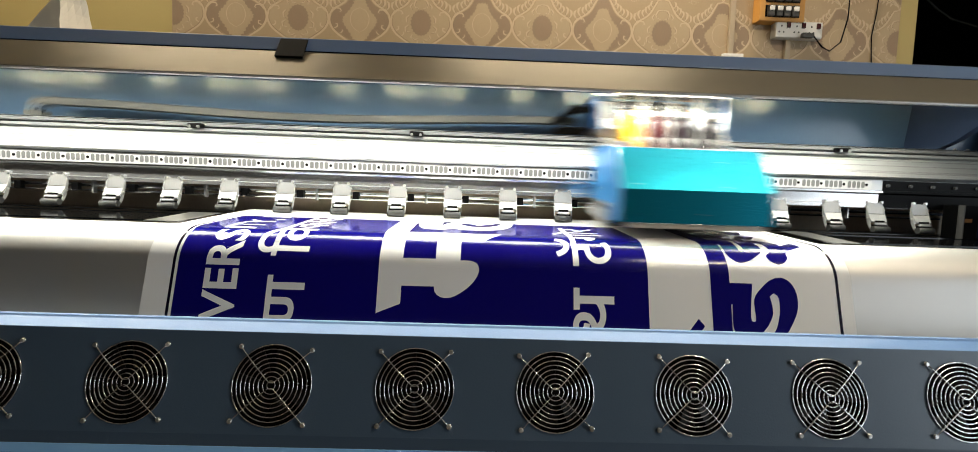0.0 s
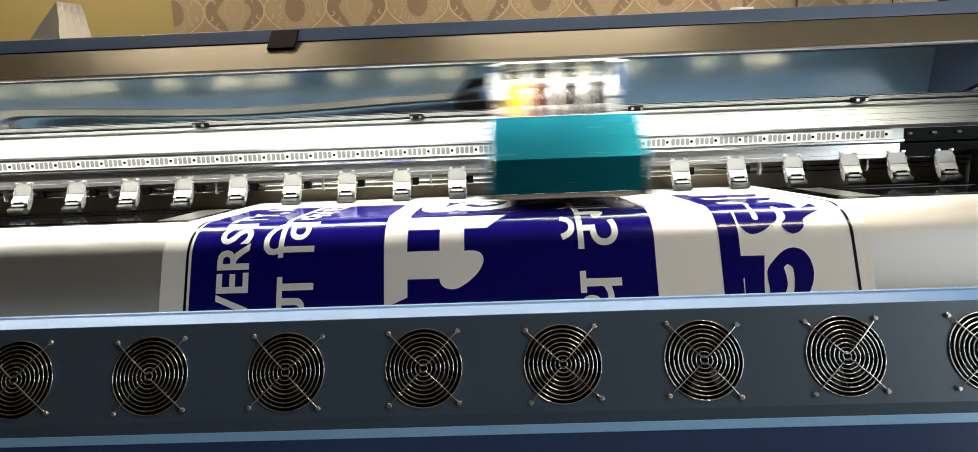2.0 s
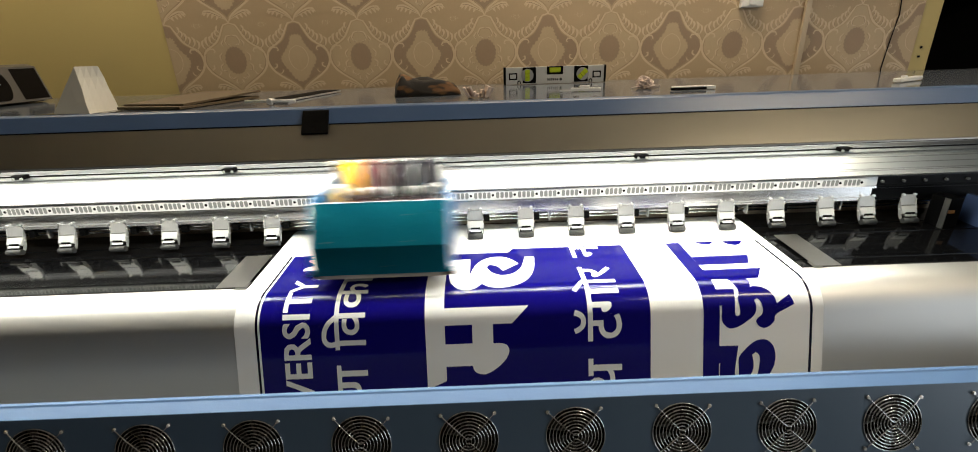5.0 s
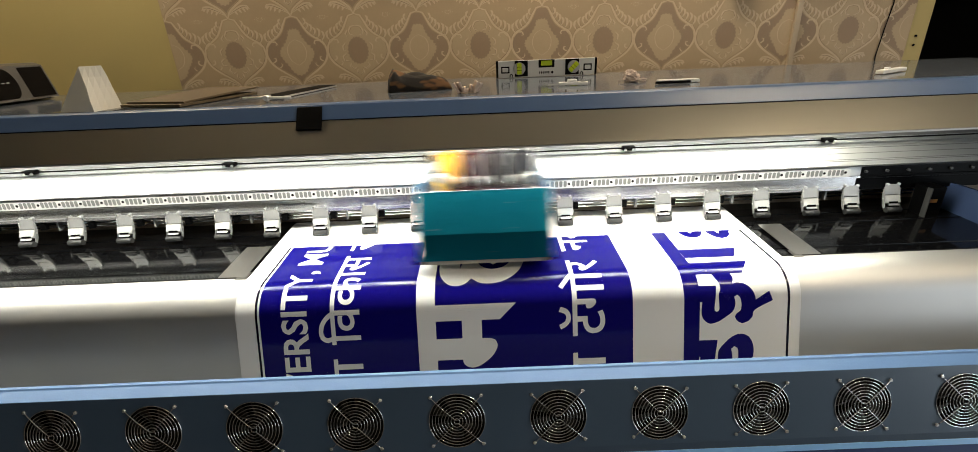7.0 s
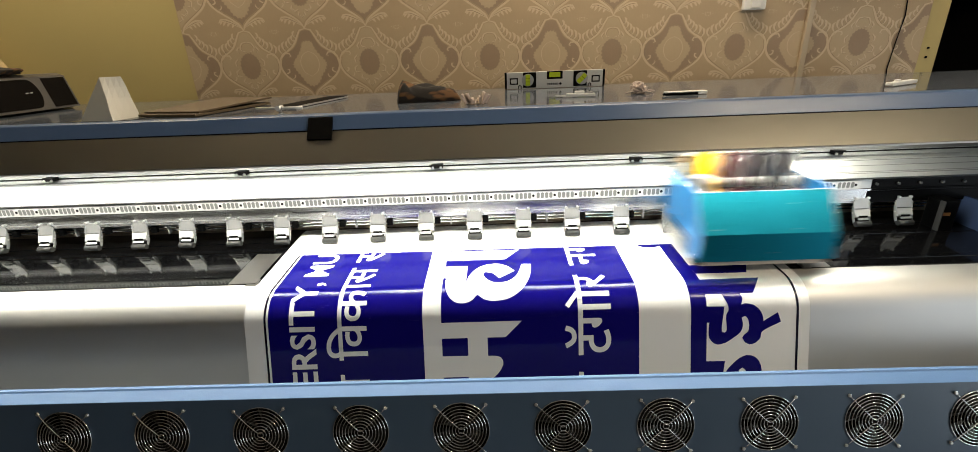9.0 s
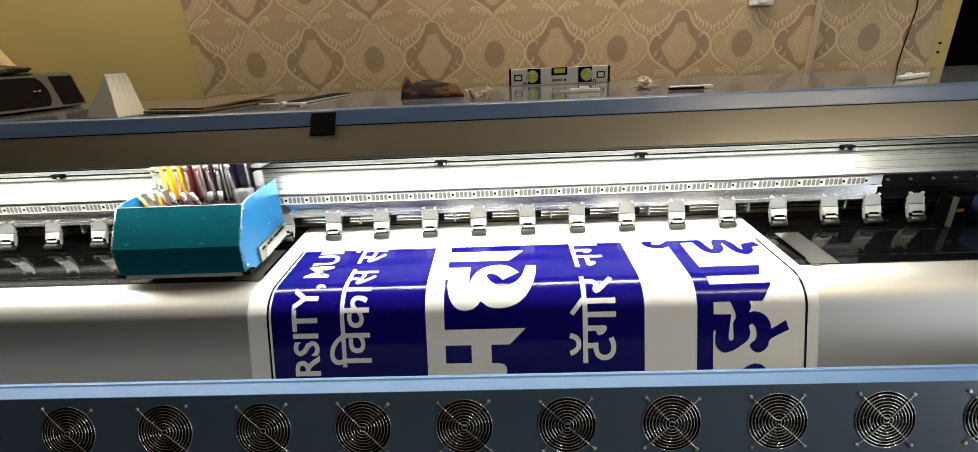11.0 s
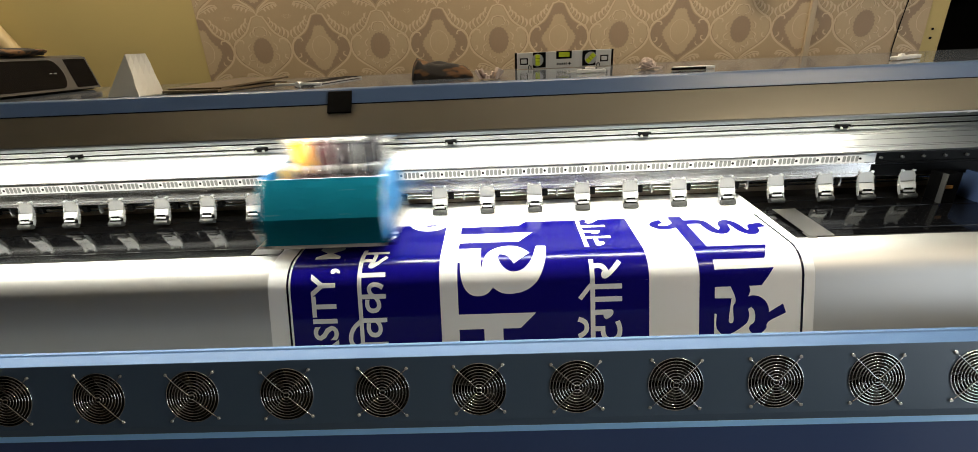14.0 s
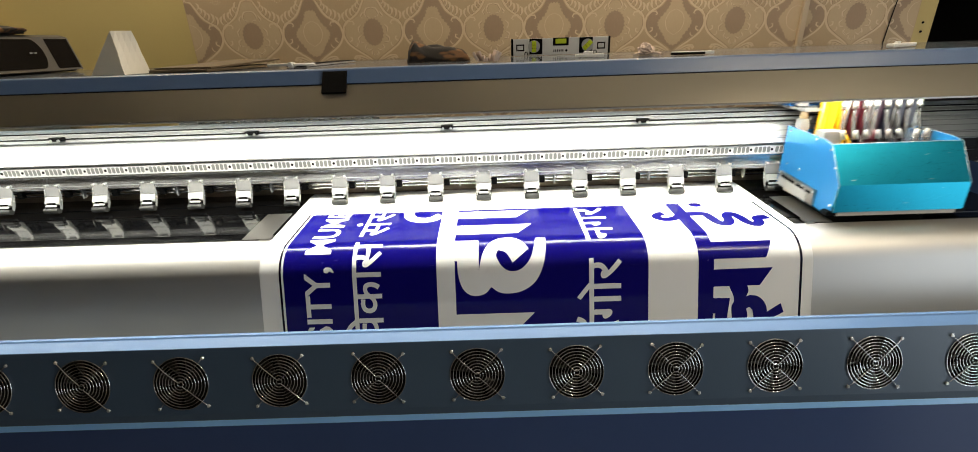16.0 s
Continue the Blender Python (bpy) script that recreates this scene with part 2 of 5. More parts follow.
M_WALLPAPER = paper_tone("damask_ground", (0.385, 0.285, 0.172), (0.475, 0.362, 0.225))
M_PAPER_BODY = paper_tone("damask_body", (0.425, 0.322, 0.200), (0.520, 0.408, 0.262))
M_PAPER_DARK = paper_tone("damask_brown", (0.262, 0.186, 0.122), (0.352, 0.255, 0.170))
M_PAPER_PALE = paper_tone("damask_scroll", (0.52, 0.41, 0.265), (0.66, 0.54, 0.37), 0.5)
M_PAPER_LINE = paper_tone("damask_line", (0.235, 0.165, 0.105), (0.30, 0.215, 0.14))


# ---- mesh helpers ----
def part(name, bm, material, parent=None, label=""):
    me = bpy.data.meshes.new(name)
    bm.to_mesh(me)
    bm.free()
    for mat in (material if isinstance(material, (list, tuple)) else [material]):
        me.materials.append(mat)
    ob = new(name, me)
    ob.parent = parent
    if label:
        ob["label"] = label
    return ob


def thing(name, label, category, at=(0, 0, 0), group="", kind=""):
    ob = new(name)
    ob.location = at
    ob.empty_display_size = 0.05
    return tagged(ob, label, category, group, kind)


def box(x0, x1, y0, y1, z0, z1, bev=0.0, bm=None, m=None):
    bm = bm or bmesh.new()
    made = bmesh.ops.create_cube(bm, size=1.0)["verts"]
    mat = Matrix.Translation(((x0 + x1) / 2, (y0 + y1) / 2, (z0 + z1) / 2)) @ Matrix.Diagonal((x1 - x0, y1 - y0, z1 - z0, 1))
    bmesh.ops.transform(bm, matrix=(m @ mat) if m else mat, verts=made)
    if bev:
        edges = list({e for v in made for e in v.link_edges})
        bmesh.ops.bevel(bm, geom=edges, offset=bev, segments=2, profile=0.6, affect="EDGES")
    return bm


def cyl(p0, p1, r0, r1=None, seg=16, bm=None, caps=True):
    bm = bm or bmesh.new()
    p0, p1 = Vector(p0), Vector(p1)
    d = p1 - p0
    m = Matrix.Translation((p0 + p1) / 2) @ d.to_track_quat("Z", "Y").to_matrix().to_4x4()
    made = bmesh.ops.create_cone(bm, cap_ends=caps, segments=seg, radius1=r0, radius2=r0 if r1 is None else r1, depth=d.length, matrix=m)
    for v in made["verts"]:
        for f in v.link_faces:
            f.smooth = len(f.verts) == 4
    return bm


def tube(points, r, seg=8, bm=None, closed=False):
    """A round wire along a line of points."""
    bm = bm or bmesh.new()
    pts = [Vector(p) for p in points]
    n, rings = len(pts), []
    for i, p in enumerate(pts):
        a = pts[(i - 1) % n] if closed or i else pts[0]
        b = pts[(i + 1) % n] if closed or i < n - 1 else pts[-1]
        q = (b - a).to_track_quat("Z", "Y")
        rings.append([bm.verts.new(p + q @ Vector((r * math.cos(2 * math.pi * k / seg), r * math.sin(2 * math.pi * k / seg), 0))) for k in range(seg)])
    pairs = [(i, (i + 1) % n) for i in range(n if closed else n - 1)]
    for i, j in pairs:
        # keep the two rings from twisting against one another
        s = min(range(seg), key=lambda k: (rings[j][k].co - rings[i][0].co).length)
        for k in range(seg):
            f = bm.faces.new((rings[i][k], rings[i][(k + 1) % seg], rings[j][(k + 1 + s) % seg], rings[j][(k + s) % seg]))
            f.smooth = True
    if not closed:
        bm.faces.new(rings[0][::-1])
        bm.faces.new(rings[-1])
    return bm


def prism(profile, x0, x1, bm=None, bev=0.0, smooth=False):
    """A closed outline of (y, z) drawn out along x."""
    bm = bm or bmesh.new()
    a = [bm.verts.new((x0, y, z)) for y, z in profile]
    b = [bm.verts.new((x1, y, z)) for y, z in profile]
    n = len(profile)
    # a smooth sheet has ends of their own, so that its shading stays straight across
    bm.faces.new([bm.verts.new(v.co) for v in a] if smooth else a)
    bm.faces.new([bm.verts.new(v.co) for v in b[::-1]] if smooth else b[::-1])
    for i in range(n):
        f = bm.faces.new((a[i], b[i], b[(i + 1) % n], a[(i + 1) % n]))
        f.smooth = smooth
    bmesh.ops.recalc_face_normals(bm, faces=bm.faces)
    if smooth:
        for e in bm.edges:
            if len(e.link_faces) == 2 and e.calc_face_angle(0.0) > 0.6:
                e.smooth = False
    if bev:
        edges = [e for e in bm.edges if abs(e.verts[0].co.x - e.verts[1].co.x) > 0.5 * abs(x1 - x0)]
        bmesh.ops.bevel(bm, geom=edges, offset=bev, segments=2, profile=0.6, affect="EDGES")
    return bm


def sheet(line, thick):
    """A bent sheet's closed outline: a line of (y, z) and the same set off by its thickness to the right of its way."""
    pts = [Vector(p) for p in line]
    off = []
    for i, p in enumerate(pts):
        d = (pts[min(i + 1, len(pts) - 1)] - pts[max(i - 1, 0)]).normalized()
        off.append(p + Vector((d.y, -d.x)) * thick)
    return [tuple(p) for p in pts] + [tuple(p) for p in reversed(off)]


# ---- the room ----
WY = 1.28                       # the papered wall
# floor is out of view and kept dark, so little light bounces up
part("floor", box(-3.4, 3.6, -3.2, 3.0, -0.1, 0.0), M_FLOOR)
tagged(bpy.data.objects["floor"], "unseen tiled floor of the print shop, kept dark to cut bounced light", "floor", kind="structure")
part("ceiling", box(-3.4, 3.6, -3.2, 3.0, 2.9, 3.0), M_CEIL)
tagged(bpy.data.objects["ceiling"], "off-white painted ceiling", "ceiling", kind="structure")


def wall(name, bm, mat, label):
    tagged(part(name, bm, mat), label, "wall", kind="structure")


DOOR0, DOOR1 = 1.895, 2.85
bm = box(-3.4, DOOR0, WY, WY + 0.15, 0, 2.9)
box(DOOR1, 3.6, WY, WY + 0.15, 0, 2.9, bm=bm)
box(DOOR0, DOOR1, WY, WY + 0.15, 2.08, 2.9, bm=bm)
wall("wall_north", bm, M_OLIVE, "olive-yellow painted wall with a dark doorway")
# unseen walls that close the room, dark so that little light comes back
wall("wall_south", box(-3.4, 3.6, -3.2, -3.1, 0, 2.9), M_FAR, "unseen wall closing the shop, kept dark to cut bounced light")
wall("wall_west", box(-3.4, -3.3, -3.1, WY, 0, 2.9), M_FAR, "unseen wall closing the shop, kept dark to cut bounced light")
bm = box(3.5, 3.6, -0.98, WY, 0, 2.9)
box(3.5, 3.6, -3.1, -2.92, 0, 2.9, bm=bm)
box(3.5, 3.6, -2.92, -0.98, 2.16, 2.9, bm=bm)
box(3.5, 3.6, -2.92, -0.98, 0, 0.13, bm=bm)
wall("wall_east", bm, M_FAR, "brown wall with a wide glazed opening")
# near-black walls put the next room's darkness into their colour
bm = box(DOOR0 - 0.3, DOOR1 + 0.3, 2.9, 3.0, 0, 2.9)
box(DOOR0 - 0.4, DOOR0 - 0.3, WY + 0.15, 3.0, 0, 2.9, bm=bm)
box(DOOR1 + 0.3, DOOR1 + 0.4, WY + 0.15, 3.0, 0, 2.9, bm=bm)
wall("wall_beyond", bm, M_ROOMSHADE, "walls of the next room, painted near black for its lack of light")
PAPER0, PAPER1 = -1.172, 1.822
paper = tagged(part("wallpaper", box(PAPER0, PAPER1, WY - 0.003, WY, 0.0, 2.9), M_WALLPAPER), "beige damask wallpaper with brown medallions", "wallpaper", kind="structure")


def smooth_line(points, n=5, closed=False, sharp=0.75):
    """A soft line through points, which keeps its corners where it turns by more than the angle sharp."""
    pts = [Vector(p) for p in points]
    m = len(pts)

    def corner(i):
        if not closed and i in (0, m - 1):
            return True
        a, b = pts[i] - pts[i - 1], pts[(i + 1) % m] - pts[i]
        return a.length > 0 and b.length > 0 and abs(a.angle_signed(b)) > sharp

    out = []
    for i in range(m if closed else m - 1):
        p1, p2 = pts[i], pts[(i + 1) % m]
        p0 = p1 * 2 - p2 if corner(i) else pts[i - 1]
        p3 = p2 * 2 - p1 if corner((i + 1) % m) else pts[(i + 2) % m]
        for k in range(n):
            t = k / n
            out.append(0.5 * (2 * p1 + (p2 - p0) * t + (2 * p0 - 5 * p1 + 4 * p2 - p3) * t * t + (3 * p1 - p0 - 3 * p2 + p3) * t ** 3))
    if not closed:
        out.append(pts[-1])
    return [(p.x, p.y) for p in out]


def ribbon(points, w0, w1, n=4):
    """A line that swells to w0 in its middle and runs out to w1 at its ends, as one polygon."""
    line = [Vector(p) for p in smooth_line(points, n)]
    left, right = [], []
    for i, p in enumerate(line):
        d = (line[min(i + 1, len(line) - 1)] - line[max(i - 1, 0)]).normalized()
        w = w1 + (w0 - w1) * math.sin(math.pi * i / (len(line) - 1))
        left.append(p + Vector((-d.y, d.x)) * w / 2)
        right.append(p - Vector((-d.y, d.x)) * w / 2)
    return [(p.x, p.y) for p in left + right[::-1]]


def ragged(points, deep, teeth):
    """An outline with small leaf-like teeth along it."""
    line = [Vector(p) for p in smooth_line(points, 10, closed=True, sharp=2.0)]
    m, out = len(line), []
    for i, p in enumerate(line):
        d = (line[(i + 1) % m] - line[i - 1]).normalized()
        k = (i * teeth / m) % 1.0
        out.append(p + Vector((d.y, -d.x)) * deep * (1 - abs(2 * k - 0.7)))
    return [(p.x, p.y) for p in out]


def mirrored(poly):
    return [(-a, b) for a, b in reversed(poly)]


def damask(banded):
    """One medallion about its waist: tone and outline, in the order in which they are printed. Tones: body, brown, pale
    scrolls, fine lines for veins and painted relief shadow.
    """
    BODY, BROWN, PALE, LINE = 0, 1, 2, 3
    flank = [(0.0, 0.130), (0.019, 0.125), (0.031, 0.102), (0.042, 0.082), (0.056, 0.064), (0.078, 0.050), (0.103, 0.035), (0.1155, 0.010), (0.1135, -0.016), (0.097, -0.040), (0.066, -0.063), (0.034, -0.083), (0.011, -0.100), (0.0, -0.114)]
    shape = smooth_line(flank, 4, sharp=1.2)
    out = [(BROWN if banded else BODY, shape + mirrored(shape)[1:-1])]
    if banded:
        half = [(0.0, 0.092), (0.022, 0.086), (0.029, 0.066), (0.043, 0.042), (0.064, 0.018), (0.072, -0.002), (0.062, -0.026), (0.044, -0.050), (0.028, -0.076), (0.0, -0.090)]
        out.append((BODY, ragged(half + mirrored(half)[1:-1], 0.0055, 34)))
        out.append((PALE, ribbon([(0.0, 0.050), (0.026, 0.036), (0.038, 0.006), (0.028, -0.028), (0.0, -0.048)], 0.0026, 0.0012)))
    else:
        oval = [(0.043 * math.sin(k * math.pi / 10), 0.053 * math.cos(k * math.pi / 10)) for k in range(20)]
        out.append((BROWN, ragged(oval, 0.0045, 22)))
        for bow in ([(0.0, 0.094), (0.020, 0.090), (0.029, 0.074), (0.022, 0.060), (0.008, 0.056)], [(0.048, 0.030), (0.060, 0.018), (0.058, 0.004), (0.050, -0.002)], [(0.050, -0.010), (0.064, -0.020), (0.060, -0.036), (0.044, -0.038)],
                    [(0.034, -0.046), (0.040, -0.058), (0.026, -0.070), (0.012, -0.062)], [(0.036, 0.052), (0.044, 0.064), (0.034, 0.078)], [(0.010, -0.070), (0.014, -0.082), (0.0, -0.092)]):
            out.append((PALE, ribbon(bow, 0.0062, 0.0015)))
            out.append((LINE, ribbon([(a - 0.003, b - 0.003) for a, b in bow], 0.0014, 0.0004)))
    # the raised frame: a stem down each lower flank, one up each upper flank, curls at the waist
    lower = [(0.117, 0.020), (0.1220, 0.000), (0.1185, -0.020), (0.101, -0.045), (0.069, -0.069), (0.037, -0.090), (0.013, -0.110), (0.0, -0.134)]
    upper = [(0.1235, -0.004), (0.120, 0.020), (0.106, 0.042), (0.082, 0.056), (0.061, 0.071), (0.047, 0.088), (0.037, 0.106), (0.023, 0.130), (0.0, 0.136)]
    out += [(PALE, ribbon(lower, 0.0105, 0.004)), (PALE, ribbon(upper, 0.0092, 0.003))]
    out += [(PALE, ribbon([(0.114, 0.026), (0.096, 0.044), (0.080, 0.044), (0.074, 0.034), (0.082, 0.030)], 0.0050, 0.0015)),
            (PALE, ribbon([(0.112, -0.030), (0.100, -0.034), (0.090, -0.028), (0.090, -0.018), (0.098, -0.018)], 0.0052, 0.0015)),
            (PALE, ribbon([(0.084, -0.054), (0.074, -0.052), (0.068, -0.044), (0.072, -0.038)], 0.0040, 0.0012))]
    # dark lines beside the stems paint the shadow of their relief
    out += [(LINE, ribbon([(a - 0.0052, b + 0.0012) for a, b in lower[:-1]], 0.0022, 0.0006)), (LINE, ribbon([(a + 0.0052, b + 0.0010) for a, b in upper[1:-1]], 0.0018, 0.0005))]
    # acanthus lobes that stand off the upper stem, and a longer leaf off the foot
    for k, (a, b) in enumerate(((0.108, 0.046), (0.092, 0.056), (0.077, 0.066), (0.064, 0.078), (0.053, 0.092), (0.044, 0.106))):
        r = 0.033 - 0.0030 * k + 0.004 * (k % 2)
        out.append((PALE, ribbon([(a - 0.006, b - 0.008), (a + 0.25 * r, b + 0.30 * r), (a + 0.30 * r, b + 0.75 * r), (a + 0.02 * r, b + 1.02 * r)], 0.0098, 0.0012)))
        out.append((LINE, ribbon([(a - 0.002, b - 0.004), (a + 0.12 * r, b + 0.30 * r), (a + 0.14 * r, b + 0.70 * r)], 0.0018, 0.0004)))
    out.append((PALE, ribbon([(0.004, -0.124), (0.030, -0.108), (0.060, -0.094), (0.084, -0.092), (0.094, -0.102)], 0.0125, 0.002)))
    for a, b, r in ((0.034, -0.108, 0.018), (0.050, -0.101, 0.021), (0.066, -0.097, 0.021), (0.080, -0.095, 0.016)):
        out.append((PALE, ribbon([(a - 0.006, b + 0.005), (a + 0.2 * r, b - 0.25 * r), (a + 0.5 * r, b - 0.75 * r)], 0.0085, 0.001)))
    out.append((LINE, ribbon([(0.012, -0.118), (0.038, -0.105), (0.066, -0.094), (0.086, -0.094)], 0.0020, 0.0005)))
    whole = []
    for tone, poly in out:
        whole.append((tone, poly))
        if not (tone in (BODY, BROWN) or max(abs(a) for a, b in poly if True) < 0.001):
            whole.append((tone, mirrored(poly)))
    return whole


def clip_x(poly, edge, sign):
    """What of a polygon lies on one side of an upright edge."""
    out = []
    for (a, b), (c, d) in zip(poly, poly[1:] + poly[:1]):
        ina, inc = (a - edge) * sign >= 0, (c - edge) * sign >= 0
        if ina:
            out.append((a, b))
        if ina != inc:
            f = (edge - a) / (c - a)
            out.append((edge, b + (d - b) * f))
    return out


def damask_print():
    kinds = [damask(False), damask(True)]
    dots = [(0.011 * math.cos(a), 0.006 * math.sin(a)) for a in [math.pi * k / 5 for k in range(10)]] + [(0.022 * math.cos(a), -0.004 + 0.012 * math.sin(a)) for a in (0.5, 1.1, 2.0, 2.6)]
    verts, faces, slots = [], [], []

    def lay(poly, tone, order):
        poly = clip_x(clip_x(poly, PAPER0 + 0.002, 1), PAPER1 - 0.002, -1)
        if len(poly) < 3:
            return
        y = WY - 0.0032 - 0.000015 * order
        faces.append(tuple(range(len(verts), len(verts) + len(poly))))
        verts.extend((a, y, b) for a, b in poly)
        slots.append(tone)

    for row in range(-3, 6):
        for col in range(-6, 9):
            cx, cz = 0.0765 + 0.2485 * col, 1.507 + 0.27 * row
            for order, (tone, poly) in enumerate(kinds[(row + col) % 2]):
                lay([(cx + a, cz + b) for a, b in poly], tone, order)
            for a, b in dots:
                px, pz = cx + 0.12425 + a, cz + 0.128 + b
                lay([(px + 0.0016 * math.cos(k * math.pi / 3), pz + 0.0016 * math.sin(k * math.pi / 3)) for k in range(6)], 2, 90)
    me = bpy.data.meshes.new("damask_print")
    me.from_pydata(verts, [], faces)
    for mat in (M_PAPER_BODY, M_PAPER_DARK, M_PAPER_PALE, M_PAPER_LINE):
        me.materials.append(mat)
    me.polygons.foreach_set("material_index", slots)
    bm = bmesh.new()
    bm.from_mesh(me)
    for f in bm.faces:
        if f.normal.y > 0:
            f.normal_flip()
    bm.to_mesh(me)
    bm.free()
    ob = new("damask_print", me)
    ob.parent = paper
    tagged(ob, kind="stuff")


damask_print()

# fixtures for the added tubes, out of view
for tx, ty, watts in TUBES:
    t = thing("added_ceiling_light", "unseen warm tube light added on the ceiling", "ceiling light", (tx, ty, 2.86), "ceiling tube lights")
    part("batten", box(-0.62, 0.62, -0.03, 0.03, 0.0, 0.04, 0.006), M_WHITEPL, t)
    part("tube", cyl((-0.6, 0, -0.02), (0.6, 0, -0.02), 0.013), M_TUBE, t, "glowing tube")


def conduit(x, z0, z1, label):
    t = thing("cable_conduit", label, "conduit", (x, WY - 0.003, z0))
    part("trunking", box(-0.011, 0.011, -0.014, 0, 0, z1 - z0, 0.002), M_CONDUIT, t)
    return t


conduit(1.108, 1.70, 2.9, "cream cable trunking running down the wallpaper to a switch")
conduit(1.347, 0.3, 1.770, "cream cable trunking below the socket board")

sw = thing("wall_switch", "white single wall switch on the damask wallpaper", "switch", (1.118, WY - 0.003, 1.673))
part("plate", box(-0.043, 0.043, -0.020, 0, -0.031, 0.031, 0.004), M_WHITEPL, sw)
part("rocker", box(-0.018, 0.018, -0.029, -0.021, -0.024, 0.024, 0.003), M_WHITEPL, sw)

sk = thing("socket_strip", "white triple socket board with switches", "socket board", (1.372, WY - 0.003, 1.803))
part("case", box(-0.097, 0.097, -0.04, 0, -0.033, 0.033, 0.006), M_WHITEPL, sk)
for i in range(3):
    x = -0.062 + 0.062 * i
    part("rocker", box(x + 0.008, x + 0.022, -0.046, -0.039, 0.004, 0.026, 0.001), M_RED, sk, "dark red rocker")
    bm = bmesh.new()
    for dx, dz in ((-0.012, 0.012), (-0.021, -0.012), (-0.003, -0.012)):
        cyl((x + dx, -0.0405, dz), (x + dx, -0.039, dz), 0.0035, seg=10, bm=bm)
    part("pin_holes", bm, M_BLACK, sk)
pl = thing("plug", "black plug and looped cable in the socket board", "plug", (1.392, WY - 0.046, 1.782))
part("body", box(-0.018, 0.030, -0.018, 0, -0.016, 0.004, 0.005), M_CHEEK, pl)
part("cable", tube([(0.03, -0.01, -0.005), (0.07, -0.01, -0.05), (0.11, 0.0, -0.06), (0.16, 0.01, -0.02), (0.19, 0.02, 0.08), (0.20, 0.03, 0.25), (0.20, 0.035, 0.9)], 0.0028), M_BLACK, pl)
mb = thing("breaker_box", "orange breaker board with black switches", "breaker board", (1.289, WY - 0.003, 1.884))
part("case", box(-0.093, 0.093, -0.05, 0, -0.055, 0.06, 0.004), M_MCB, mb)
for row, z in enumerate((-0.040, 0.018)):
    part("opening", box(-0.070, 0.070, -0.0515, -0.049, z, z + 0.046), M_BLACK, mb, "dark opening")
    for i in range(4):
        x = -0.064 + 0.033 * i
        br = part("breaker", box(x, x + 0.027, -0.062, -0.051, z + 0.002, z + 0.044, 0.002), M_CHEEK, mb, "dark breaker switch")
        part("toggle", box(x + 0.004, x + 0.023, -0.069, -0.0615, z + 0.020, z + 0.038, 0.002), M_WHITEPL, br, "white toggle")

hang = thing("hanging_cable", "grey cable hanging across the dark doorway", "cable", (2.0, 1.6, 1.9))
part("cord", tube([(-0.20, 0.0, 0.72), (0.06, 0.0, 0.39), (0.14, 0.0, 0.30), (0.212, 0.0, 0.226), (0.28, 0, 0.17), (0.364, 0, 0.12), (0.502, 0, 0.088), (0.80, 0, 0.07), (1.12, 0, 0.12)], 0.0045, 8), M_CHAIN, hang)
wire = thing("loose_cable", "thin dark cable hanging down the wallpaper", "cable", (1.712, WY - 0.008, 0.4))
part("cord", tube([(0.0 + 0.010 * math.sin(k * 1.7), 0, 0.1 * k) for k in range(26)], 0.0022), M_BLACK, wire)
for z in (1.44, 1.475):
    t = thing("wall_bolt", "small dark bolt in the yellow door edge", "bolt", (1.853, WY, z), "bolts by the doorway")
    part("bolt_head", cyl((0, -0.004, 0), (0, 0, 0), 0.0045, seg=10), M_BLACK, t)
t = thing("leaning_pole", "beige round pole leaning against the wall", "pole", (-2.17, WY - 0.06, 0.0))
part("pole", tube([(-0.20, 0.0, 2.3), (0.62, 0, 0.9)], 0.03, 14), surface("beige_pole_paint", (0.46, 0.36, 0.19), 0.5, 0.0, 0.08), t)
t = thing("white_board", "white board leaning behind a beige pole", "board", (-2.3, WY - 0.02, 0.0))
bm = bmesh.new()
fs = []
for y in (0.0, 0.015):
    fs.append([bm.verts.new((x, y, z)) for x, z in ((-0.6, 0.0), (0.66, 0.9), (-0.05, 2.2), (-0.6, 2.2))])
bm.faces.new(fs[0])
bm.faces.new(fs[1][::-1])
for i in range(4):
    bm.faces.new((fs[0][i], fs[1][i], fs[1][(i + 1) % 4], fs[0][(i + 1) % 4]))
bmesh.ops.recalc_face_normals(bm, faces=bm.faces)
part("panel", bm, M_CARD, t)

# ---- the way of the vinyl over the platen and down the front ----
Y0, Z0, Y1, Z1, BEND, DROP = 0.56, 1.031, 0.245, 1.012, 0.08, radians(75)
FLAT, LEAN0 = math.hypot(Y0 - Y1, Z0 - Z1), math.atan2(Z0 - Z1, Y0 - Y1)


def feedway(s):
    """Place (y, z) and slope at s metres along the vinyl's way, from behind the rollers to the front."""
    if s < FLAT:
        return Y0 - s * math.cos(LEAN0), Z0 - s * math.sin(LEAN0), LEAN0
    arc = BEND * (DROP - LEAN0)
    rest = s - FLAT
    a = LEAN0 + min(rest, arc) / BEND
    y = Y1 - BEND * (math.sin(a) - math.sin(LEAN0))
    z = Z1 - BEND * (math.cos(LEAN0) - math.cos(a))
    over = max(0.0, rest - arc)
    return y - over * math.cos(DROP), z - over * math.sin(DROP), a


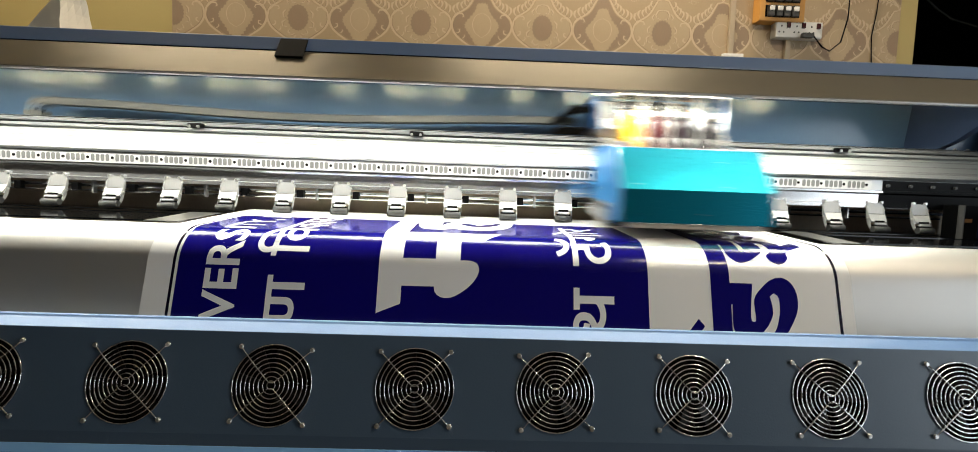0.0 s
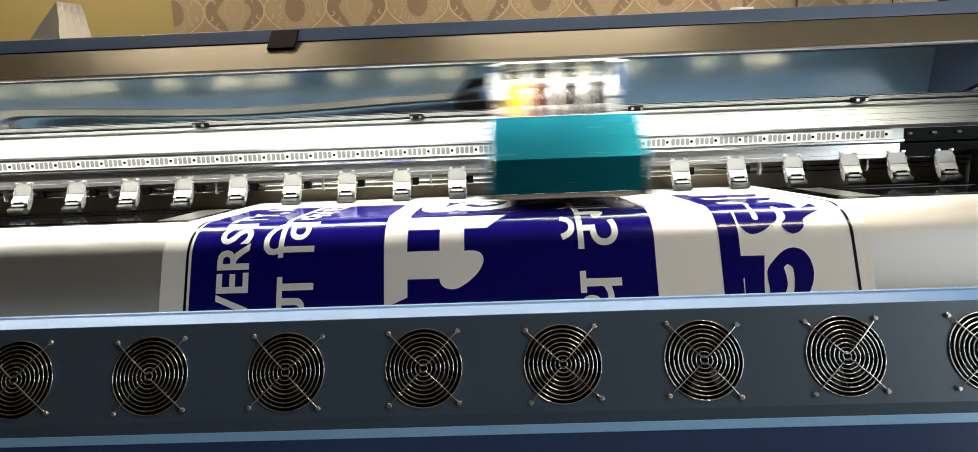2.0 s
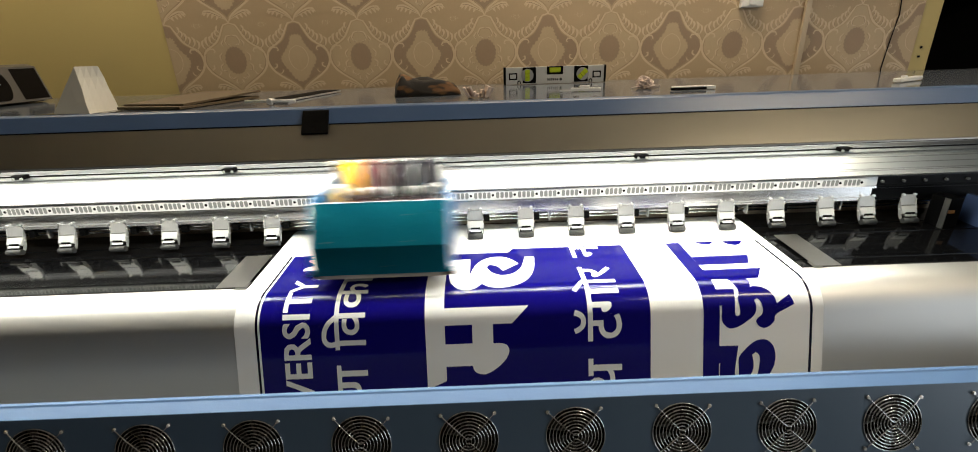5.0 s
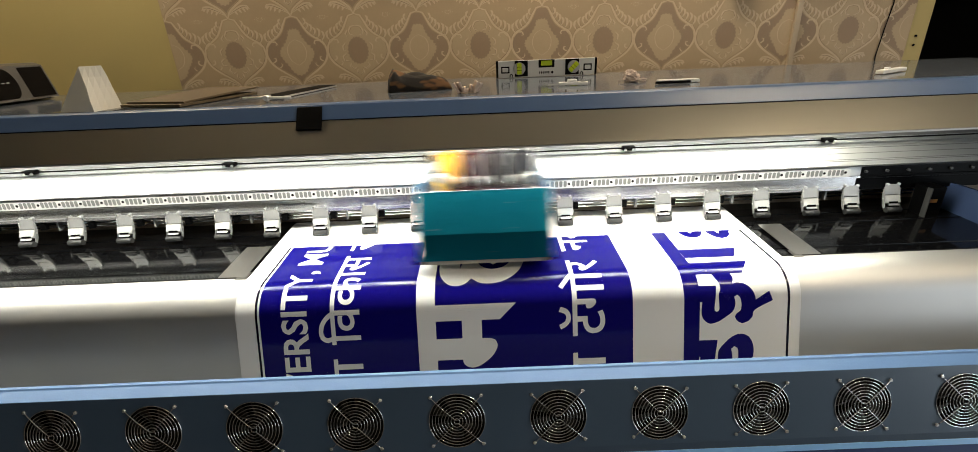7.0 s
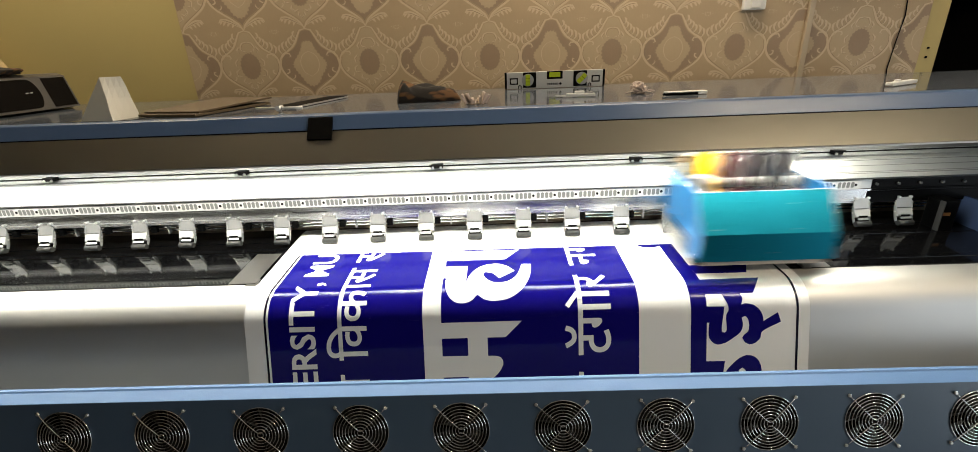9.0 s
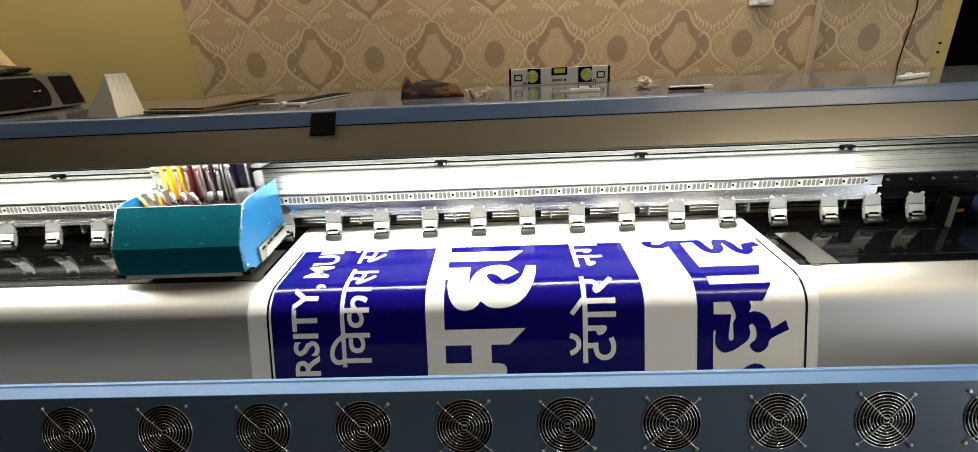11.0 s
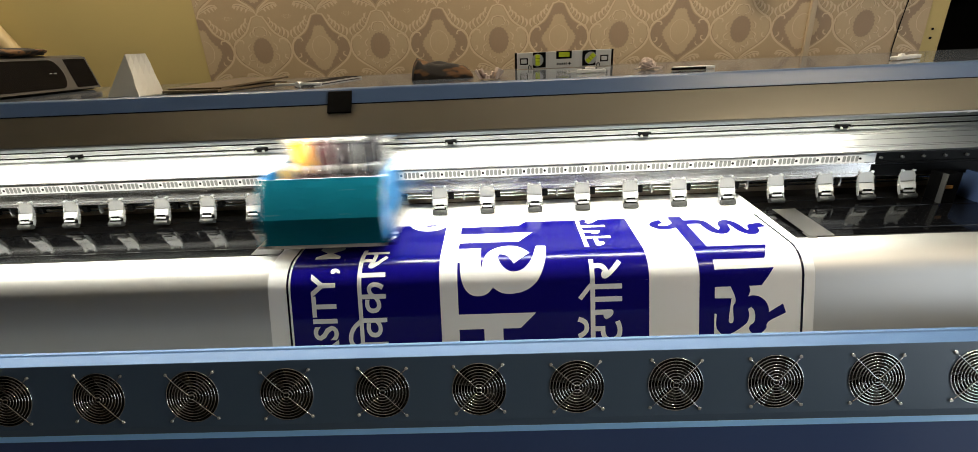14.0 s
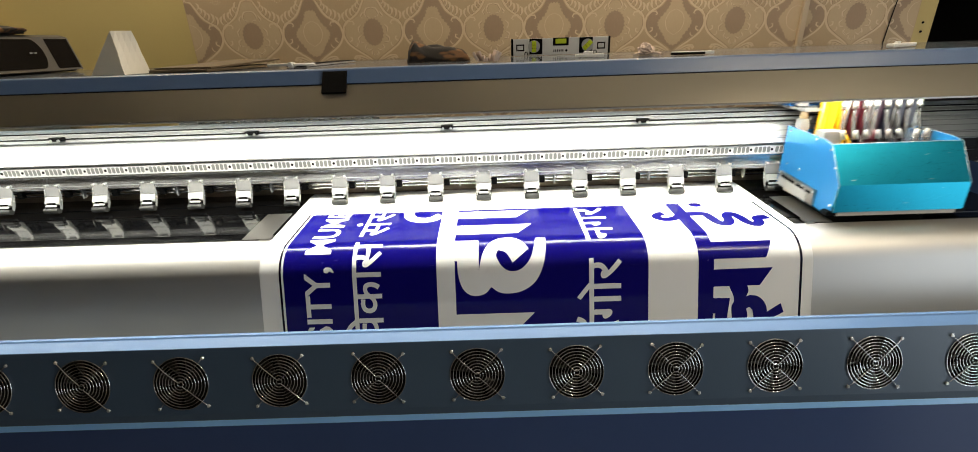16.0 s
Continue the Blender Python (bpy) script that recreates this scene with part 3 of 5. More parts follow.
def feedline(s0, s1, drop=0.0, n=60):
    out = []
    for i in range(n + 1):
        y, z, a = feedway(s0 + (s1 - s0) * i / n)
        out.append((y + drop * math.sin(a), z - drop * math.cos(a)))
    return out


# ---- the printer ----
printer = thing("wide_format_printer", "wide blue-grey roll printer with aluminium rail and steel front", "printer")
# the cover: flat glossy top, painted front lip, bronze visor below it
part("cover_top", prism(sheet([(0.36, 1.4075), (0.93, 1.4075), (0.95, 1.395), (0.95, 1.24)], 0.006), XL, XR), M_TOP, printer, "glossy dark blue-grey cover top")
part("front_lip", prism([(0.346, 1.4085), (0.341, 1.4065), (0.3225, 1.3755), (0.330, 1.3735), (0.350, 1.400), (0.372, 1.4015), (0.372, 1.4085)], XL, XR, bev=0.0015), M_BLUE, printer, "blue painted front lip")
part("visor", prism([(0.3225, 1.3735), (0.268, 1.3105), (0.271, 1.3075), (0.329, 1.3725)], XL, XR), M_VISOR, printer, "bronze satin visor panel")
# black filler for the seam, added to stop light leaking through the gap
part("lip_seam", prism([(0.3232, 1.3757), (0.3232, 1.3733), (0.3310, 1.3718), (0.3335, 1.3760)], XL, XR), M_BLACK, printer, "dark seam")
part("visor_edge", prism([(0.2672, 1.3095), (0.2672, 1.3062), (0.274, 1.3050), (0.275, 1.3072), (0.2715, 1.3075)], XL, XR), M_GREYPL, printer, "pale lower edge of the visor")
part("inner_back", prism(sheet([(0.700, 1.397), (0.7195, 1.25)], -0.004), XL, XR), M_INNER, printer, "satin blue inner panel")
part("inner_roof", prism([(0.372, 1.4005), (0.372, 1.3975), (0.71, 1.3975), (0.71, 1.4005)], XL, XR), M_INNER, printer, "satin blue inner panel")
for k in range(15):
    x = -1.95 + 0.215 * k + (0.03 if k % 3 else -0.02)
    long = (0.050, 0.034, 0.060)[k % 3]
    part("led_module", box(x - long, x + long, 0.342, 0.358, 1.3620, 1.3675, 0.001), M_LED, printer, "bright white light module under the cover")
part("led_rail", box(LED_L - 0.02, LED_R + 0.02, 0.336, 0.364, 1.3675, 1.380), M_ALU, printer)

# the rail: one extrusion with a groove, a sloped face and a ledge
rail = [(0.60, 1.0905), (0.511, 1.0905), (0.511, 1.1260), (0.4985, 1.1300), (0.4985, 1.1345), (0.5015, 1.1355), (0.5015, 1.1620), (0.4925, 1.1640), (0.4865, 1.1700),
        (0.515, 1.2165), (0.524, 1.2165), (0.533, 1.222), (0.521, 1.2255), (0.528, 1.2325), (0.540, 1.2325), (0.540, 1.236), (0.526, 1.2375), (0.534, 1.247), (0.552, 1.2525), (0.60, 1.2525)]
part("rail", prism(rail, XL + 0.05, XR - 0.02), M_ALU, printer, "silver aluminium guide rail")
part("rail_face", prism([(0.5109, 1.0915), (0.5102, 1.0915), (0.5102, 1.1254), (0.4978, 1.1297), (0.4978, 1.1343), (0.4984, 1.1343), (0.4984, 1.1301), (0.5109, 1.1259)], XL + 0.05, 1.126), M_POLISHED, printer, "polished lower face of the rail")
# black bars put the shade of the groove and the gap into colour
part("rail_groove", box(XL + 0.05, XR - 0.02, 0.5275, 0.5395, 1.2330, 1.2355), M_BLACK, printer, "dark groove")
part("rail_shadow_gap", box(XL + 0.05, XR - 0.02, 0.4988, 0.5012, 1.1346, 1.1356), M_BLACK, printer)
part("scale_strip", box(LED_L - 0.05, 1.092, 0.4950, 0.4965, 1.1358, 1.1615), M_STRIP, printer, "white perforated scale strip")
bm = bmesh.new()
oval = [(0.0046 * math.cos(a), 1.1482 + (0.0046 if math.sin(a) > 0 else -0.0046) + 0.0042 * math.sin(a)) for a in [math.pi * (k + 0.5) / 6 for k in range(12)]]
front, back = [bm.verts.new((a, 0.4946, b)) for a, b in oval], [bm.verts.new((a, 0.4954, b)) for a, b in oval]
bm.faces.new(front)
bm.faces.new(back[::-1])
for k in range(12):
    bm.faces.new((front[k], back[k], back[(k + 1) % 12], front[(k + 1) % 12]))
bmesh.ops.recalc_face_normals(bm, faces=bm.faces)
slot0 = part("slot", bm, M_SLOT, printer, "small grey oval slot")
k, x = 1, -2.05
while x < 1.085:
    if k % 5:
        ob = slot0.copy()
        scene.collection.objects.link(ob)
        ob.location.x = x
    x += 0.01186
    k += 1
slot0.location.x = -2.062
x = -0.402 - 28 * 0.0592
while x < 1.62:
    part("rail_screw", cyl((x, 0.4938, 1.1482), (x, 0.5010, 1.1482), 0.0037, seg=10), M_BLACK if x < 1.1 else M_CHEEK, printer)
    x += 0.0592
for i in range(-3, 3):
    x = -0.076 + 0.5505 * i
    c = part("rail_clip", box(x - 0.0165, x + 0.0165, 0.508, 0.527, 1.2315, 1.2425, 0.002), M_BLACK, printer, "black clip on the rail")
    for dx in (-0.011, 0.011):
        part("clip_screw", cyl((x + dx, 0.505, 1.2335), (x + dx, 0.509, 1.2345), 0.0036, seg=10), M_SCREW, c)
for ya, za, yb, zb in ((0.5285, 1.2405, 0.5300, 1.2424), (0.5355, 1.2477, 0.5400, 1.2491), (0.4882, 1.1735, 0.4892, 1.1751), (0.5098, 1.1002, 0.5099, 1.1016)):
    part("rail_line", prism([(ya, za), (yb, zb), (yb + 0.001, zb - 0.001), (ya + 0.001, za - 0.001)], XL + 0.05, XR - 0.02), M_GREYPL, printer)
part("rail_band", prism([(0.5262, 1.2390), (0.5318, 1.2458), (0.5326, 1.2452), (0.5270, 1.2384)], XL + 0.05, XR - 0.02), M_DULLALU, printer, "dull grey band along the rail")
for f in (0.22, 0.30, 0.62, 0.90):
    y, z = 0.4865 + 0.0285 * f, 1.170 + 0.0465 * f
    part("rail_line", prism([(y - 0.0003, z + 0.0003), (y + 0.0012, z + 0.0019), (y + 0.0020, z + 0.0013), (y + 0.0005, z - 0.0003)], XL + 0.05, XR - 0.02), M_SCALE, printer)
part("rail_line", prism([(0.5338, 1.2482), (0.5400, 1.2502), (0.5402, 1.2494), (0.5342, 1.2474)], XL + 0.05, XR - 0.02), M_BLACK, printer)
# black skin paints the darkness of the rail past the light strip's end
part("rail_end_shade", prism([(0.5098, 1.0910), (0.5098, 1.1252), (0.4974, 1.1296), (0.4974, 1.1346), (0.5005, 1.1358), (0.5005, 1.1615), (0.5012, 1.1615), (0.5012, 1.1352), (0.4982, 1.1343), (0.4982, 1.1300), (0.5106, 1.1256), (0.5106, 1.0910)], 1.126, XR - 0.03), M_MATBLACK, printer, "black skin that paints the rail's end as unlit")
for k in range(4):
    part("cover_screw", cyl((1.36 + 0.035 * k, 0.552, 1.2538), (1.36 + 0.035 * k, 0.552, 1.2560), 0.0035, seg=10), M_SCREW, printer)
bm = bmesh.new()
for k in range(17):
    x = -0.497 + 0.0056 * k
    box(x - 0.0006, x + 0.0006, 0.5094, 0.5102, 1.1125 if k % 5 else 1.1110, 1.1165, bm=bm)
box(-0.504, -0.402, 0.5096, 0.5101, 1.1165, 1.1177, bm=bm)
part("tick_scale", bm, M_CHEEK, printer, "row of small dark ticks on the rail")
part("rear_shield", box(XL + 0.05, XR - 0.05, 0.614, 0.620, 1.0215, 1.097), M_SHIELD, printer, "brown shield behind the pinch rollers")
for xa, xb in ((-2.02, -0.62), (0.875, 1.29)):
    bm = bmesh.new()
    for row, y in enumerate((0.330, 0.352, 0.374, 0.396, 0.418)):
        z = 1.0112 + (y - 0.276) / (Y0 - 0.276) * (Z0 - 0.006 - 1.0112)
        x = xa + (0.008 if row % 2 else 0.0)
        while x < xb:
            cyl((x, y, z - 0.001), (x, y, z + 0.0003), 0.0014, seg=6, bm=bm)
            x += 0.016
    tagged(part("perforation", bm, M_BLACK, printer), kind="stuff")
part("rail_marking", box(0.66, 0.76, 0.4858, 0.4868, 1.1668, 1.1692), M_GREYPL, printer, "row of tiny grey lettering")

# the platen, black beside the vinyl, and the steel front plate
part("platen", prism(sheet([(Y0 + 0.10, Z0 - 0.0085), (Y0, Z0 - 0.006), (0.276, 1.0112)], -0.03), XL + 0.02, XR - 0.02), M_PLATEN, printer, "black glossy platen")
for y, h in ((0.515, 0.0012), (0.452, 0.0012), (0.312, 0.0014)):
    z = 1.0112 + (y - 0.276) / (Y0 - 0.276) * (Z0 - 0.006 - 1.0112)
    part("platen_ridge", box(XL + 0.02, XR - 0.02, y - 0.0025, y + 0.0025, z - 0.001, z + h, 0.0), M_PLATEN, printer)
part("platen_edge", box(XL + 0.02, XR - 0.02, 0.2685, 0.276, 0.99, 1.0118), M_BLACK, printer)
part("front_plate", prism(sheet([(0.268, 1.0121)] + feedline(FLAT, 0.68, 0.0012), -0.0025), XL + 0.02, XR - 0.02, smooth=True), M_STEEL, printer, "brushed steel heater plate, rounded at the top")
part("end_wall", box(1.400, 1.415, 0.30, 0.60, 0.95, 1.10, 0.003), M_NAVY, printer, "dark blue end panel")
part("end_post", box(1.297, 1.300, 0.452, 0.468, 1.02, 1.105, 0.001), M_CHEEK, printer, "grey upright plate")
part("end_block", box(1.300, 1.345, 0.46, 0.51, 1.02, 1.105, 0.003), M_BLACK, printer)
part("warning_label", box(1.306, 1.326, 0.4585, 0.460, 1.062, 1.071), M_ORANGE, printer, "orange label")
part("cover_end", prism([(0.36, 1.40), (0.94, 1.40), (0.94, 1.24), (0.62, 1.258), (0.56, 1.28)], 1.37, 1.39), M_NAVY, printer, "dark blue end plate under the cover")
# body below
part("body", prism([(0.235, 0.70), (0.235, 0.55), (0.62, 0.55), (0.62, 0.985), (0.30, 0.975)], XL + 0.03, XR - 0.03), M_NAVY, printer)
for x in (XL + 0.25, XR - 0.25):
    part("leg", box(x - 0.04, x + 0.04, 0.34, 0.44, 0.06, 0.56, 0.006), M_NAVY, printer)
    part("foot", box(x - 0.05, x + 0.05, 0.02, 0.76, 0.0, 0.07, 0.008), M_NAVY, printer)
for x in (XL + 0.06, XR - 0.06):
    part("cover_stand", box(x - 0.05, x + 0.05, 0.62, 0.94, 0.55, 1.398, 0.004), M_NAVY, printer)

part("rod", cyl((XL + 0.05, 0.528, 1.0795), (1.32, 0.528, 1.0795), 0.0044, seg=12), M_CHROME, printer, "thin steel rod behind the rollers")
part("rod", cyl((XL + 0.05, 0.536, 1.0665), (1.32, 0.536, 1.0665), 0.003, seg=12), M_CHROME, printer)


def pinch_roller(x):
    """A sprung arm: plate with two pinned ears, pale block with a notch, dark rubber foot; a dark bracket beside it."""
    w = 0.0200
    bm = bmesh.new()
    outline = [(-w, 1.0985), (-w, 1.1075), (-w + 0.0075, 1.1075), (-w + 0.0085, 1.1035), (w - 0.0085, 1.1035), (w - 0.0075, 1.1075), (w, 1.1075), (w, 1.0985), (w + 0.0008, 1.0740), (-w - 0.0008, 1.0740)]
    lean = lambda z: 0.5085 - (1.1075 - z) * 0.16
    front, back = [bm.verts.new((x + a, lean(z), z)) for a, z in outline], [bm.verts.new((x + a, lean(z) + 0.0016, z)) for a, z in outline]
    bm.faces.new(front)
    bm.faces.new(back[::-1])
    for k in range(len(outline)):
        bm.faces.new((front[k], back[k], back[(k + 1) % len(outline)], front[(k + 1) % len(outline)]))
    bmesh.ops.recalc_face_normals(bm, faces=bm.faces)
    arm = part("pinch_roller", bm, M_GREYMETAL, printer, "grey hinged pinch roller arm with a dark foot")
    for dx in (-0.0160, 0.0160):
        part("pin", cyl((x + dx, 0.5100, 1.1050), (x + dx, 0.5035, 1.1055), 0.0031, seg=10), M_SCREW, arm)
    block = [(0.5032, 1.0752), (0.4995, 1.0742), (0.4892, 1.0560), (0.4915, 1.0520), (0.5030, 1.0640), (0.5060, 1.0745)]
    part("block", prism(block, x - w - 0.0008, x + w + 0.0008, bev=0.0009), M_BLOCK, arm, "pale block")
    part("joint_line", box(x - w, x + w, 0.4990, 0.5030, 1.0746, 1.0756), M_CHEEK, arm)
    part("notch", box(x - 0.0125, x + 0.0125, 0.4880, 0.4930, 1.0535, 1.0585, 0.0006), M_BLACK, arm)
    part("latch", prism([(0.4880, 1.0530), (0.4838, 1.0492), (0.4848, 1.0465), (0.4900, 1.0500)], x - 0.0140, x + 0.0140, bev=0.0006), M_GREYMETAL, arm)
    for s in (-1, 1):
        part("cheek", prism([(0.5090, 1.0960), (0.5050, 1.0930), (0.4940, 1.0560), (0.4880, 1.0420), (0.4930, 1.0370), (0.5010, 1.0500), (0.5080, 1.0740)], x + s * (w + 0.0009), x + s * (w + 0.0024)), M_GREYMETAL, arm, "thin side cheek")
        part("cheek_pin", cyl((x + s * (w + 0.0024), 0.5010, 1.0640), (x + s * (w + 0.0042), 0.5010, 1.0640), 0.0026, seg=8), M_SCREW, arm)
    part("foot_block", box(x - 0.0170, x + 0.0170, 0.4850, 0.4950, 1.0400, 1.0480, 0.001), M_BLACK, arm)
    part("foot_roller", cyl((x - 0.0205, 0.4845, 1.0360), (x + 0.0205, 0.4845, 1.0360), 0.0080, seg=14), M_ROLLER, arm, "dark grey rubber foot roller")
    part("bracket", box(x + w + 0.004, x + w + 0.020, 0.514, 0.526, 1.066, 1.0850, 0.001), M_BLACK, arm, "dark bracket")


ROLLERS = [1.2335, 1.1165] + [1.0005 - 0.1399 * i for i in range(21)]
for x in ROLLERS:
    pinch_roller(x)
for x in [0.5 * (a + b) for a, b in zip(ROLLERS[1:-1:2], ROLLERS[2::2])]:
    part("rod_stop", box(x - 0.0025, x + 0.0025, 0.5215, 0.534, 1.060, 1.089, 0.0008), M_GREYMETAL, printer)

# steel strips that hold the vinyl's edges down
for xa, xb, xc, xd, ye in ((-0.584, -0.516, -0.539, -0.512, 0.425), (0.824, 0.886, 0.820, 0.841, 0.437)):
    c = thing("edge_strip", "thin steel strip holding the vinyl's edge on the platen", "strip", group="edge strips on the platen")
    part("blade", prism([(0.268, 1.0150), (0.268, 1.0160), (ye, 1.0160 + (ye - 0.268) * 0.064), (ye, 1.0150 + (ye - 0.268) * 0.064)], xa, xb), M_CLAMP, c)
    part("end_step", prism([(0.262, 1.0125), (0.262, 1.0138), (0.292, 1.0160), (0.292, 1.0146)], xc, xd), M_CLAMP, c)

# black clip that grips the lip
c = thing("lip_clip", "square black plastic clip on the cover's front lip", "clip")
part("clip_body", prism([(0.3400, 1.4035), (0.3352, 1.4030), (0.3035, 1.3585), (0.3075, 1.3555), (0.3395, 1.3990)], -0.340, -0.284, bev=0.001), M_BLACK, c)

# ---- the fan bar before the vinyl ----
TILT16 = radians(16)
fan_bar = thing("fan_bar", "long blue-grey housing with a row of chromed fan guards", "fan unit")


def face(x, v, out=0.0):
    """A point of the leaning front face: x along it, v up it from the fans' middle, out before it."""
    return Vector((x, v * math.sin(TILT16) - out * math.cos(TILT16), 0.80 + v * math.cos(TILT16) + out * math.sin(TILT16)))


FANS = [0.21 * i for i in range(-10, 9)]
V0, V1, HOLE = -0.0690, 0.0755, 0.0585
bm = bmesh.new()
for xc in FANS:
    ring = [bm.verts.new(face(xc + HOLE * math.cos(2 * math.pi * k / 32), HOLE * math.sin(2 * math.pi * k / 32))) for k in range(32)]
    deep = [bm.verts.new(face(xc + HOLE * math.cos(2 * math.pi * k / 32), HOLE * math.sin(2 * math.pi * k / 32), -0.030)) for k in range(32)]
    rim = []
    for k in range(32):
        a = 2 * math.pi * k / 32
        c, s = math.cos(a), math.sin(a)
        f = min(0.105 / abs(c) if abs(c) > 1e-6 else 9, (V1 if s > 0 else -V0) / abs(s) if abs(s) > 1e-6 else 9)
        rim.append(bm.verts.new(face(xc + f * c, f * s)))
    corner = {k: bm.verts.new(face(xc + sx * 0.105, v)) for k, sx, v in ((0, 1, V1), (1, -1, V1), (2, -1, V0), (3, 1, V0))}
    for k in range(32):
        j = (k + 1) % 32
        bm.faces.new((ring[k], rim[k], rim[j], ring[j]))
        f = bm.faces.new((ring[k], ring[j], deep[j], deep[k]))
        f.smooth, f.material_index = True, 1
    bm.verts.ensure_lookup_table()
    for k in range(32):
        j = (k + 1) % 32
        a0, a1 = 2 * math.pi * k / 32, 2 * math.pi * (k + 1) / 32
        for i, ang in enumerate((math.atan2(V1, 0.105), math.pi - math.atan2(V1, 0.105), math.pi + math.atan2(-V0, 0.105), 2 * math.pi - math.atan2(-V0, 0.105))):
            if a0 < ang < a1:
                bm.faces.new((rim[k], corner[i], rim[j]))
bmesh.ops.remove_doubles(bm, verts=bm.verts, dist=0.0004)
bmesh.ops.recalc_face_normals(bm, faces=bm.faces)
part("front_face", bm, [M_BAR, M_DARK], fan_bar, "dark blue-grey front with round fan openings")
t0, b0 = face(0, V1), face(0, V0)
part("top_rail", prism([(t0.y, t0.z), (0.047, 0.8805), (0.050, 0.8835), (0.0575, 0.8835), (0.0590, 0.8805), (0.0590, 0.70), (0.055, 0.70), (0.055, 0.868), (t0.y + 0.004, t0.z - 0.006)], FANS[0] - 0.105, FANS[-1] + 0.105, bev=0.0012), M_BARTOP, fan_bar, "sloped top edge, housing blue lightened as lit from above")
fold = Vector((0, b0.y - 0.0008, b0.z - 0.0175))
part("lower_fold", prism([(b0.y, b0.z), (fold.y, fold.z), (fold.y + 0.004, fold.z), (b0.y + 0.004, b0.z)], FANS[0] - 0.105, FANS[-1] + 0.105), M_BAR, fan_bar, "dark fold along the foot of the front")
# unseen sheet, added to set how much light bounces back onto the vinyl
part("bounce_sheet", box(FANS[0] - 0.105, FANS[-1] + 0.105, 0.0592, 0.0604, 0.70, 0.8785), M_BOUNCE, fan_bar, "unseen grey sheet added to tune light bounced onto the vinyl")
part("bottom_lip", prism([(fold.y, fold.z), (fold.y - 0.0006, fold.z - 0.0006), (fold.y - 0.0046, fold.z - 0.0118), (fold.y - 0.0044, fold.z - 0.0128), (fold.y + 0.004, fold.z - 0.0128)], FANS[0] - 0.105, FANS[-1] + 0.105, bev=0.0004), M_LITLIP, fan_bar, "lower lip in a bright blue for the light it catches")
part("skirt", prism([(fold.y - 0.0036, fold.z - 0.0122), (fold.y - 0.018, 0.56), (0.055, 0.56), (0.055, fold.z - 0.010)], FANS[0] - 0.105, FANS[-1] + 0.105), M_SKIRT, fan_bar, "deep blue lower skirt")
for x in (FANS[1], FANS[-2]):
    part("bracket", box(x - 0.03, x + 0.03, 0.03, 0.36, 0.57, 0.62, 0.004), M_NAVY, fan_bar)
    part("post", box(x - 0.03, x + 0.03, 0.02, 0.06, 0.0, 0.60, 0.004), M_NAVY, fan_bar)


def guard_mesh():
    bm = bmesh.new()
    for i in range(9):
        r = 0.0060 + (0.0580 - 0.0060) * i / 8
        z = 0.0015 + 0.0025 * (1 - (i / 8) ** 2)
        n = 16 if i < 2 else 36
        tube([(r * math.cos(2 * math.pi * k / n), r * math.sin(2 * math.pi * k / n), z) for k in range(n)], 0.00105, 6, bm, closed=True)
    for up in (1, -1):
        # one bent wire from corner to corner, past the middle
        wire = [(-0.072, 0.072), (-0.062, 0.062), (-0.040, 0.0395), (-0.012, 0.0122), (-0.004, 0.0052), (0.004, 0.0052), (0.012, 0.0122), (0.040, 0.0395), (0.062, 0.062), (0.072, 0.072)]
        tube([(0.74 * a, up * 0.74 * b, 0.0058 if abs(a) < 0.05 else 0.0034 if abs(a) < 0.07 else 0.0022) for a, b in wire], 0.00105, 6, bm)
    for a in (45, 135, 225, 315):
        c, s = math.cos(radians(a)), math.sin(radians(a))
        tube([((0.0745 + 0.0033 * math.cos(b)) * c - 0.0033 * math.sin(b) * s, (0.0745 + 0.0033 * math.cos(b)) * s + 0.0033 * math.sin(b) * c, 0.002) for b in [2 * math.pi * k / 12 for k in range(12)]], 0.0010, 5, bm, closed=True)
    me = bpy.data.meshes.new("fan_guard")
    bm.to_mesh(me)
    bm.free()
    me.materials.append(M_CHROME)
    return me


def mesh_of(name, bm, mat):
    me = bpy.data.meshes.new(name)
    bm.to_mesh(me)
    bm.free()
    me.materials.append(mat)
    return me


def hub_mesh():
    bm = bmesh.new()
    cyl((0, 0, -0.0285), (0, 0, -0.006), 0.019, seg=24, bm=bm)
    cyl((0, 0, -0.0298), (0, 0, -0.0285), 0.0585, seg=32, bm=bm)
    return mesh_of("fan", bm, M_DARK)


def blade_mesh():
    bm = bmesh.new()
    vs = [Vector(p) for p in ((0.018, -0.006, -0.010), (0.055, -0.020, -0.010), (0.057, 0.016, -0.022), (0.018, 0.009, -0.022))]
    a4, b4 = [bm.verts.new(v) for v in vs], [bm.verts.new(v - Vector((0, 0, 0.0016))) for v in vs]
    bm.faces.new(a4)
    bm.faces.new(b4[::-1])
    for i in range(4):
        bm.faces.new((a4[i], b4[i], b4[(i + 1) % 4], a4[(i + 1) % 4]))
    bmesh.ops.recalc_face_normals(bm, faces=bm.faces)
    return mesh_of("blade", bm, M_BLADE)


def screw_mesh():
    bm = bmesh.new()
    cyl((0, 0, 0), (0, 0, 0.0035), 0.0037, 0.0026, 12, bm)
    me = bpy.data.meshes.new("screw")
    bm.to_mesh(me)
    bm.free()
    me.materials.append(M_SCREW)
    return me


